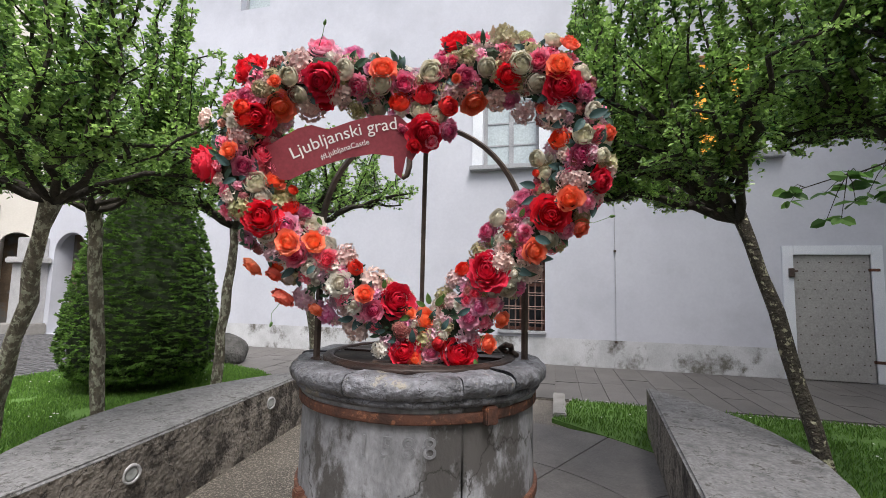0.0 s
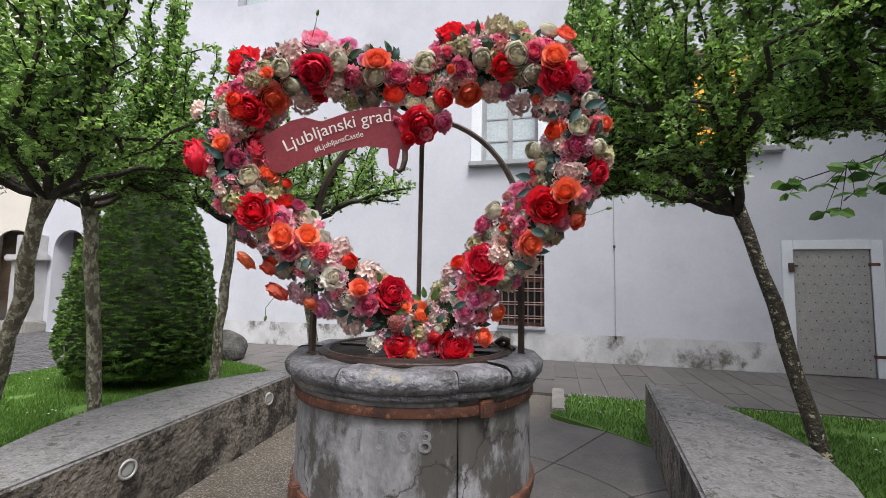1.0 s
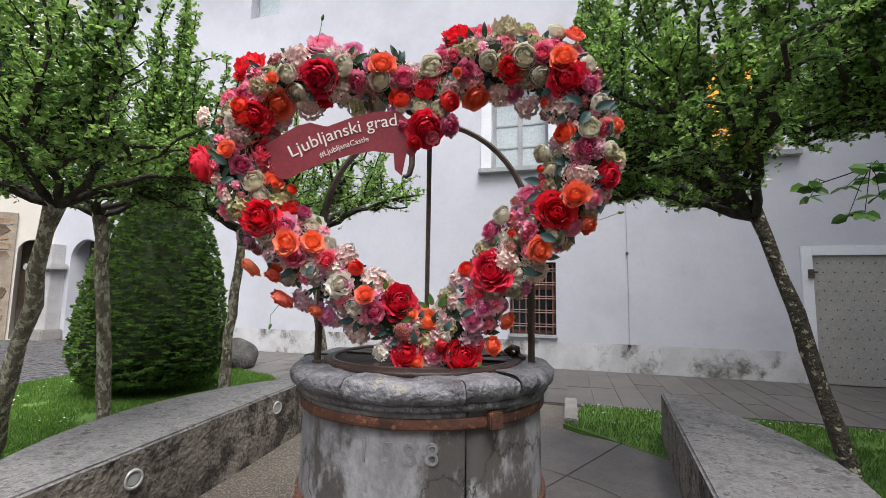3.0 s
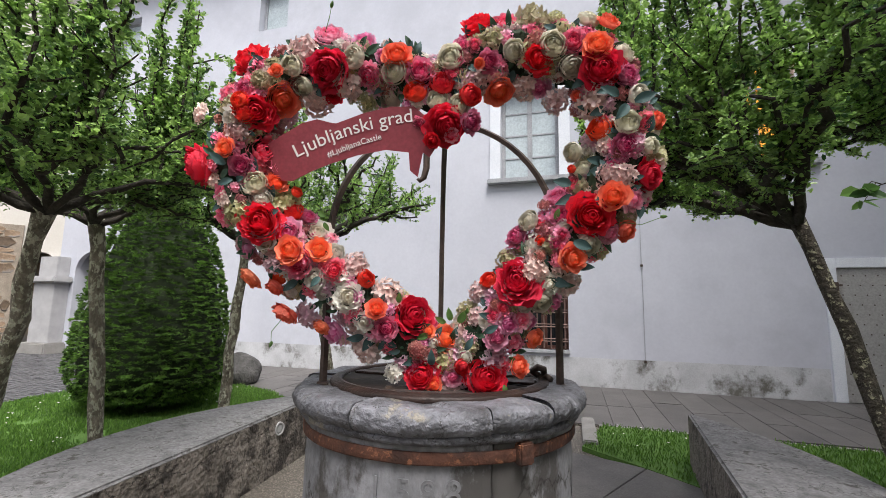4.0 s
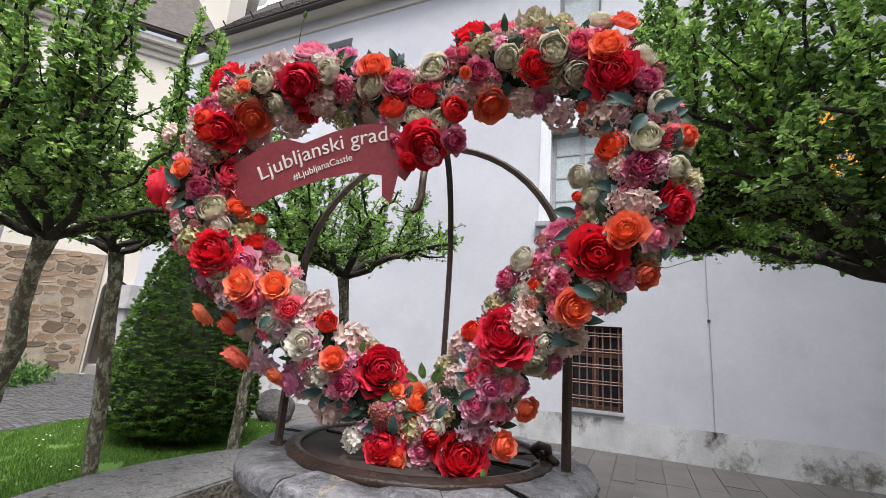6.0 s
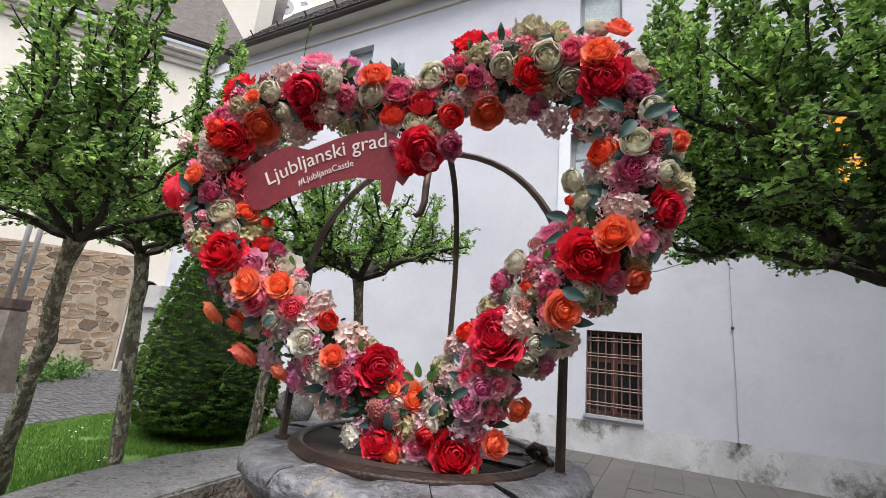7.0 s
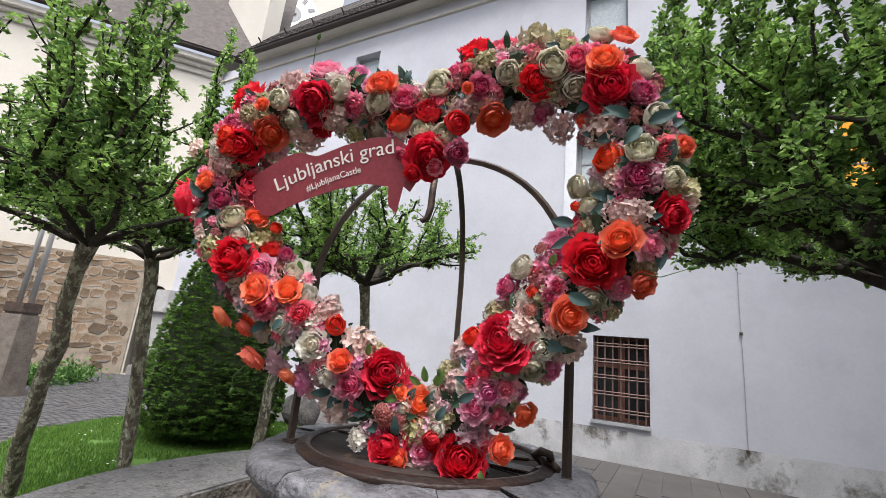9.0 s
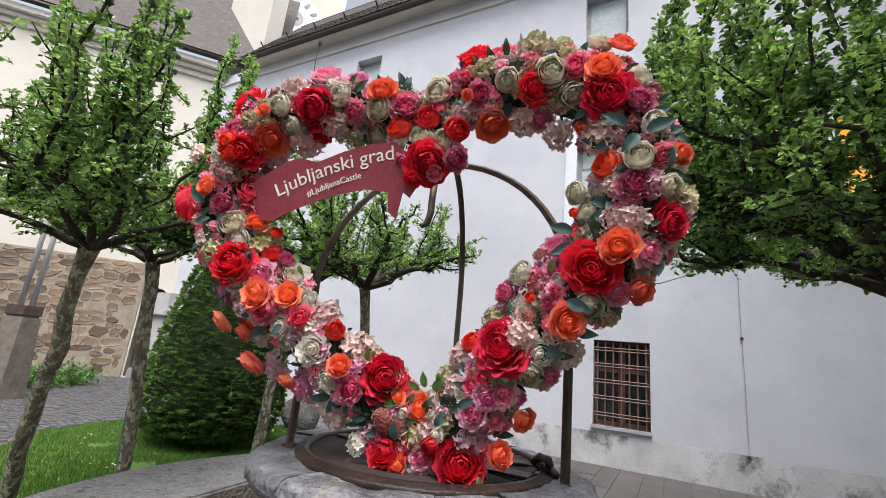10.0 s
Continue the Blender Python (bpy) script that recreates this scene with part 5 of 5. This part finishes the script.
# banner: a waving ribbon with swallow-tail end
bm = bmesh.new()
top = [(-0.68, 0.93), (-0.52, 1.02), (-0.46, 1.035), (-0.40, 1.02), (-0.385, 1.018), (-0.28, 1.055), (-0.17, 1.08), (-0.08, 1.08), (-0.02, 1.03), (0.025, 0.955)]
bot = [(-0.02, 0.885), (-0.045, 0.905), (-0.065, 0.81), (-0.095, 0.835), (-0.10, 0.905), (-0.19, 0.915), (-0.30, 0.895), (-0.40, 0.865), (-0.48, 0.835), (-0.56, 0.795), (-0.66, 0.80)]
outline = top + bot
fr = [bm.verts.new((x, y, -0.018)) for x, y in outline]
bk = [bm.verts.new((x, y, -0.022)) for x, y in outline]
bm.faces.new(fr)
bm.faces.new(bk[::-1])
for i in range(len(outline)):
    j = (i + 1) % len(outline)
    bm.faces.new((fr[j], fr[i], bk[i], bk[j]))
banner = part("banner", bm, BANNER, heart, "faded red ribbon-shaped sign")


def lettering(body, size, start, end, sag, name):
    """Words bent along a rising line on the ribbon."""
    c = bpy.data.curves.new(name, "FONT")
    c.body, c.size, c.extrude = body, size, 0.0008
    o = new(name, c)
    me = bpy.data.meshes.new_from_object(o.evaluated_get(bpy.context.evaluated_depsgraph_get()))
    bpy.data.objects.remove(o)
    w = max(p.co.x for p in me.vertices)
    p, q = Vector(start), Vector(end)
    for vert in me.vertices:
        t = vert.co.x / w
        pos = p + (q - p) * t + Vector((0, sag * 4 * t * (1 - t)))
        slope = (q - p) + Vector((0, sag * 4 * (1 - 2 * t)))
        n = Vector((-slope.y, slope.x)).normalized()
        pos = pos + n * vert.co.y
        vert.co = Vector((pos.x, pos.y, -0.0165 + vert.co.z))
    me.materials.clear()
    me.materials.append(LETTER)
    part(name, me, None, banner, "white lettering")


lettering("Ljubljanski grad", 0.073, (-0.545, 0.885), (-0.085, 1.022), 0.022, "title_text")
lettering("#LjubljanaCastle", 0.033, (-0.415, 0.885), (-0.205, 0.956), 0.006, "small_text")


# ---- trees ----
def bent(a, b, n, wob, rng):
    a, b = Vector(a), Vector(b)
    L = (b - a).length
    return [a + (b - a) * (i / n) + Vector((rng.uniform(-1, 1), rng.uniform(-1, 1), rng.uniform(-0.6, 0.6))) * (wob * L * (0 if i in (0, n) else 1)) for i in range(n + 1)]


def pollard(foot, fork, radius, height, seed, shoots=9, limbs=8, girth=0.038, density=1.0, lean=(0.0, 0.0), rise=(0.05, 0.34), sweep=(0.0, 360.0), leaf=1.0, bark=None, thick=1.0, hollow=0.2, label="slim mossy trunk under a clipped leafy crown"):
    """A clipped courtyard tree: thin leaning trunk, spreading crooked limbs that fork, upright shoots with leaves in tufts."""
    rng, rs = random.Random(seed), np.random.RandomState(seed)
    tree = empty("tree", *foot)
    fk = Vector(fork) - Vector(foot)
    pts = bent((0, 0, -0.05), fk, 9, 0.008, rng)
    v, f = tube(pts, [girth * (1.3 - 0.3 * i / 9) if i else girth * 1.5 for i in range(9)] + [girth * 1.35], 12, 0.35)
    part("trunk", mesh_of("trunk", v, f, bark or BARK, True), None, tree, "mossy flecked trunk")
    wood, P, W, S = [], [], [], []

    def tufts(path, r0, r1, every, size, up=0.3):
        """Spurs along a path, each with a few leaves that spread from one point."""
        for a, b in zip(path, path[1:]):
            L = (b - a).length
            want = L / every * density
            for k in range(int(want) + (rng.random() < want % 1)):
                c = a + (b - a) * rng.random()
                d = Vector((rng.gauss(0, 1), rng.gauss(0, 1), rng.gauss(up, 0.6))).normalized()
                base = c + d * rng.uniform(r0, r1)
                for q in range(rng.choice((3, 4, 4, 5))):
                    P.append(base + Vector((rng.gauss(0, 0.007), rng.gauss(0, 0.007), rng.gauss(0, 0.007))))
                    W.append(d * 0.7 + Vector((rng.gauss(0, 0.7), rng.gauss(0, 0.7), rng.gauss(0.1, 0.5))))
                    S.append(size * leaf * rng.uniform(0.55, 1.35))

    def shoot(s, a, up, spread=0.12):
        end = s + Vector((rng.uniform(-0.12, 0.12) + spread * math.cos(a), rng.uniform(-0.12, 0.12) + spread * math.sin(a), up))
        path = bent(s, end, 6, 0.025, rng)
        wood.append(tube(path, [0.012 - 0.0014 * i for i in range(7)], 5, 0.3))
        tufts(path[:4], 0.004, 0.06, 0.0085, 0.037)
        tufts(path[3:], 0.002, 0.032, 0.0105, 0.038, 0.6)
        for q in range(2):
            b0 = rng.choice(path[1:5])
            b1 = b0 + Vector((rng.uniform(-0.2, 0.2), rng.uniform(-0.2, 0.2), rng.uniform(-0.02, 0.25)))
            tw = bent(b0, b1, 3, 0.06, rng)
            wood.append(tube(tw, [0.006, 0.005, 0.004, 0.003], 4))
            tufts(tw, 0.003, 0.03, 0.018, 0.036)

    for k in range(limbs):
        a = radians(sweep[0] + (sweep[1] - sweep[0]) * (k + rng.uniform(-0.3, 0.3)) / limbs)
        reach = radius * rng.uniform(0.75, 1.05) * (1 + lean[0] * math.cos(a) + lean[1] * math.sin(a))
        tip = fk + Vector((math.cos(a) * reach, math.sin(a) * reach, rng.uniform(*rise)))
        mid = fk + (tip - fk) * 0.42 + Vector((rng.uniform(-0.06, 0.06), rng.uniform(-0.06, 0.06), rng.uniform(0.0, 0.12)))
        limb = bent(fk - Vector((0, 0, 0.06)), mid, 4, 0.07, rng) + bent(mid, tip, 6, 0.07, rng)[1:]
        n = len(limb)
        wood.append(tube(limb, [thick * girth * (0.80 - 0.58 * i / (n - 1)) for i in range(n)], 8, 0.7))
        tufts(limb[2:], 0.015, 0.10, 0.010, 0.035, 0.3)
        runs = [limb[3:]]
        for j in range(3):
            s = limb[3 + j * 2]
            b = a + rng.choice((-1, 1)) * rng.uniform(0.35, 0.95)
            r = reach * rng.uniform(0.28, 0.5)
            e = s + Vector((math.cos(b) * r, math.sin(b) * r, rng.uniform(0.02, 0.30)))
            sub = bent(s, e, 5, 0.09, rng)
            wood.append(tube(sub, [thick * girth * (0.42 - 0.055 * i) for i in range(6)], 6, 0.7))
            tufts(sub[1:], 0.008, 0.075, 0.012, 0.035, 0.4)
            runs.append(sub[1:])
        for j in range(shoots):
            s = rng.choice(rng.choice(runs))
            far = (s - fk).xy.length / radius
            if far < hollow:
                s = limb[-1 - rng.randrange(3)]
                far = (s - fk).xy.length / radius
            shoot(s, a, height * (0.30 + 0.70 * rng.random() ** 1.4) * (1.05 - 0.35 * far))
        for j in range(5):
            s = rng.choice(limb[4:])
            tw = bent(s, s + Vector((rng.uniform(-0.3, 0.3), rng.uniform(-0.3, 0.3), rng.uniform(-0.08, 0.12))), 3, 0.08, rng)
            wood.append(tube(tw, [0.009, 0.007, 0.005, 0.003], 5, 0.3))
            tufts(tw, 0.004, 0.035, 0.018, 0.034)
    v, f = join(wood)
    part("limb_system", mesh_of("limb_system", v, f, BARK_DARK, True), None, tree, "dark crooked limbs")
    n = len(P)
    part("crown", leaf_mesh("crown", leaves(np.array(P), np.array(W), rs.normal(0, 0.55, (n, 3)) + np.array((0, 0, 1.0)), S, 0.66), CROWNLEAF), None, tree, "fresh green small leaves")
    tagged(tree, label, "tree", "trees round the well")


pollard((-3.72, 0.43, 0), (-2.83, 0.11, 1.80), 0.95, 1.5, 21, 6, 9, density=1.3, leaf=0.76, thick=0.7)
pollard((-3.42, 0.98, 0), (-3.41, 0.75, 1.87), 0.95, 1.6, 22, 6, 9, density=1.3, leaf=0.76, thick=0.7)
pollard((-3.32, 1.98, 0), (-3.24, 2.02, 1.93), 0.95, 1.2, 23, 4, density=1.1, leaf=0.85)
pollard((-2.75, 2.9, 0), (-2.57, 2.22, 1.97), 1.0, 0.62, 24, 4, 9, girth=0.042, density=0.9, rise=(0.14, 0.55), leaf=0.85)
pollard((1.40, 1.25, 0), (0.96, 1.48, 1.86), 1.15, 1.45, 25, 8, 10, girth=0.036, density=1.75, rise=(0.02, 0.66), sweep=(114.0, 272.0), leaf=0.76, bark=BARK_SHADED, thick=1.25, hollow=0.42)
pollard((2.22, 1.62, 0), (2.02, 1.52, 2.24), 0.92, 1.35, 26, 11, 11, girth=0.04, density=1.7, rise=(0.16, 0.5), leaf=0.8, bark=BARK_SHADED, thick=1.2)


# near-black green: shade in the yew's gaps is painted on its inner shell
YEW_CORE = material("yew_core_shade", (0.008, 0.014, 0.005), (0.02, 0.035, 0.010), 20, 0.95, 0.5, 60)


def topiary(x, y, R, H):
    """A clipped yew bell: short trunk and dense needled skin."""
    t = empty("topiary", x, y, 0)
    v, f = tube([(0, 0, -0.03), (0, 0, 0.5)], [0.09, 0.08], 8, 0.3)
    part("trunk", mesh_of("trunk", v, f, BARK_DARK), None, t)
    prof = [(0.0, 0.10), (0.5, 0.12), (0.84, 0.22), (0.97, 0.42), (1.0, 0.62), (0.97, 0.9), (0.90, 1.3), (0.80, 1.7), (0.69, 2.05), (0.56, 2.35), (0.38, 2.58), (0.18, 2.72), (0.0, 2.76)]
    prof = [(r * R, z * H / 2.76) for r, z in prof]
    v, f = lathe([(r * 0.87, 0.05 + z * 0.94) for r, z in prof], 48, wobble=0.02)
    rs = np.random.RandomState(3)
    n = 6800
    zs, rr = np.array([p[1] for p in prof]), np.array([p[0] for p in prof])
    seg = np.sqrt(np.diff(zs) ** 2 + np.diff(rr) ** 2) * (rr[1:] + rr[:-1])
    k = rs.choice(len(seg), n, p=seg / seg.sum())
    s = rs.rand(n)
    r, z = rr[k] + (rr[k + 1] - rr[k]) * s, zs[k] + (zs[k + 1] - zs[k]) * s
    a = rs.rand(n) * 2 * math.pi
    nz, nr = -(rr[k + 1] - rr[k]), zs[k + 1] - zs[k]
    ln = np.sqrt(nz ** 2 + nr ** 2) + 1e-6
    nor = np.stack([np.cos(a) * nr / ln, np.sin(a) * nr / ln, nz / ln], 1)
    along = np.stack([-np.sin(a), np.cos(a), np.zeros(n)], 1)
    lump = np.array([0.7 * noise.noise((math.cos(q) * 5, math.sin(q) * 5, h * 6)) + noise.noise((math.cos(q) * 8, math.sin(q) * 8, h * 20)) for q, h in zip(a, z)])
    pts = np.stack([np.cos(a) * r, np.sin(a) * r, z], 1) * np.array((0.96, 0.96, 1)) + nor * (0.055 * lump[:, None] + rs.uniform(-0.02, 0.012, (n, 1)))
    tuft = nor * 1.0 + rs.normal(0, 0.28, (n, 3)) * np.array((1.2, 1.2, 0.5))
    many = 28
    pts = np.repeat(pts, many, 0) + np.repeat(along, many, 0) * rs.normal(0, 0.020, (n * many, 1)) + rs.normal(0, 0.005, (n * many, 3))
    way = np.repeat(tuft, many, 0) + np.repeat(along, many, 0) * rs.normal(0, 0.45, (n * many, 1)) + rs.normal(0, 0.22, (n * many, 3))
    n = n * many
    lv, lf = leaves(pts, way, rs.normal(0, 1, (n, 3)), rs.uniform(0.020, 0.036, n), 0.3)
    part("crown_core", mesh_of("crown_core", v, f, YEW_CORE), None, t, "near-black inner shell, painted shade between tufts")
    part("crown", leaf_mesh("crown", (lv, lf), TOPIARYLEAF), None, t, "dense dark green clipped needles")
    tagged(t, "tall clipped dark green yew in a bell shape", "topiary")


topiary(-5.27, 2.93, 0.87, 2.76)


def big_leaf_branch():
    """A hanging branch with broad stalked leaves from a tree beyond."""
    b = empty("chestnut_branch", 0.84, 0.95, 1.84)
    rng = random.Random(12)
    stems, P, W, S = [], [], [], []
    main = bent((0.85, -0.12, 0.22), (0.20, 0.05, 0.02), 7, 0.05, rng)
    stems.append(tube(main, [0.007 - 0.0007 * i for i in range(8)], 6))
    for i in range(20):
        s = main[rng.randrange(2, 8)]
        e = s + Vector((rng.uniform(-0.15, 0.05), rng.uniform(-0.14, 0.14), rng.uniform(-0.24, 0.0) if s.x > 0.4 else rng.uniform(-0.09, 0.07)))
        stems.append(tube([s, (s + e) / 2 + Vector((0.01, 0.01, 0.03)), e], [0.0028, 0.0022, 0.0016], 4))
        turn = rng.uniform(0, 6)
        for k in range(4):
            a = turn + k * 1.45 + rng.uniform(-0.3, 0.3)
            P.append(e)
            W.append((math.cos(a), math.sin(a), rng.uniform(-0.75, 0.2)))
            S.append(rng.uniform(0.055, 0.095))
    for v, f in stems:
        part("stem", mesh_of("stem", v, f, BARK_DARK), None, b)
    n = len(P)
    part("foliage", leaf_mesh("foliage", leaves(np.array(P), np.array(W), np.tile((0, 0, 1.0), (n, 1)) + np.random.RandomState(4).normal(0, 0.6, (n, 3)), S, 0.72), BIGLEAF), None, b)
    tagged(b, "hanging branch with broad dark green leaves", "branch")


big_leaf_branch()


def boulder():
    bm = bmesh.new()
    bmesh.ops.create_icosphere(bm, subdivisions=3, radius=0.3)
    for v in bm.verts:
        v.co *= 1 + 0.25 * noise.noise(v.co * 4)
        v.co.z = max(-0.22, v.co.z * 0.95)
    ob = part("boulder", bm, BOULDER, place=pose(-5.5, 4.75, 0.2))
    tagged(ob, "dark rough boulder beside the clipped yew", "boulder")


boulder()


def pole_base():
    p = empty("flag_pole", -9.95, 2.4, 0, 20)
    bm = prism([(-0.28, -0.22), (0.28, -0.22), (0.28, 0.22), (-0.28, 0.22)], -0.03, 1.35, 0.03)
    for v in bm.verts:
        if v.co.z > 1:
            v.co.x, v.co.y = v.co.x * 0.7, v.co.y * 0.7
    part("base_block", bm, POLESTONE, p, "tapered dark stone block")
    part("collar", box(-0.2, 0.2, -0.16, 0.16, 1.35, 1.52, 0.01), IRON, p)
    for x in (-0.12, 0.12):
        v, f = tube([(x, 0, 1.5), (x, 0, 4.6)], [0.045, 0.04], 10)
        part("pole", mesh_of("pole", v, f, STEEL, True), None, p)
    tagged(p, "twin steel poles on a tapered stone base", "pole")


pole_base()


def wall_shrub(x, y, spread, seed):
    """Low weeds at the foot of the old wall."""
    r = np.random.RandomState(seed)
    n = 700
    p = r.normal(0, 1, (n, 3)) * np.array((spread, spread, 0.12)) + np.array((0, 0, 0.14))
    p[:, 2] = np.abs(p[:, 2])
    s = empty("shrub", x, y, 0)
    part("foliage", leaf_mesh("foliage", leaves(p, r.normal(0, 1, (n, 3)) + np.array((0, 0, 0.5)), r.normal(0, 1, (n, 3)), r.uniform(0.06, 0.13, n), 0.5), BIGLEAF), None, s)
    st = join([tube([(0, 0, -0.03), tuple(r.normal(0, 0.12, 2)) + (0.35,)], [0.012, 0.004], 5) for k in range(6)])
    part("stem", mesh_of("stem", st[0], st[1], BARK_DARK), None, s)
    tagged(s, "low green weeds at the foot of the stone wall", "shrub")


wall_shrub(-11.3, 3.4, 0.2, 3)
wall_shrub(-11.8, 4.2, 0.2, 4)

# ---- small paving pieces, last ----
strip = part("pavement_strip", box(-8.0, 12.0, 4.05, YW - 0.015, -0.035, -0.012), AGGREGATE)
tagged(strip, "walkway of long grey stone strips along the facade", "pavement", kind="structure")
rng = random.Random(3)
x, k = -7.9, 0
while x < 9.0:
    w = rng.choice((0.26, 0.32, 0.38))
    cut = 4.06 + rng.uniform(0.7, 1.9)
    for y0, y1 in ((4.06, cut - 0.006), (cut + 0.006, YW - 0.05)):
        part("paving_plank", prism([(x, y0), (x + w - 0.006, y0), (x + w - 0.006, y1), (x, y1)], -0.02, 0.0 + rng.uniform(-0.002, 0.003), 0.003), PLANKSTONE, strip)
    x += w


def setts():
    """Fan-laid stone setts beyond the lawn, too many to pick apart."""
    rng = random.Random(9)
    verts, faces = [], []
    y = -3.0
    row = 0
    while y < 6.4:
        x = -16.0 + (0.06 if row % 2 else 0)
        while x < -5.0:
            yy = y + 0.12 * abs(math.sin(x * 2.2))
            if not inside(LAWN_L, x, yy) and not inside(LAWN_L, x + 0.14, yy + 0.1) and (x < -8.0 or yy < 3.9) and (x + 13.0) * 0.766 - (yy - YW) * 0.643 > 0.1:
                z = rng.uniform(-0.008, 0.004)
                a, b, o = 0.052 + rng.uniform(-0.005, 0.003), 0.045, len(verts)
                for dx, dy, dz in ((-a, -b, -0.03), (a, -b, -0.03), (a, b, -0.03), (-a, b, -0.03), (-a * 0.8, -b * 0.8, z), (a * 0.8, -b * 0.8, z), (a * 0.8, b * 0.8, z), (-a * 0.8, b * 0.8, z)):
                    verts.append((x + dx, yy + dy, dz))
                faces += [(o + 4, o + 5, o + 6, o + 7), (o, o + 1, o + 5, o + 4), (o + 1, o + 2, o + 6, o + 5), (o + 2, o + 3, o + 7, o + 6), (o + 3, o, o + 4, o + 7)]
            x += 0.115
        y += 0.10
        row += 1
    ob = part("setts", mesh_of("setts", verts, faces, COBBLE), None)
    tagged(ob, "wet grey stone setts laid in fans", "paving", kind="stuff")


setts()
rubble_wall()
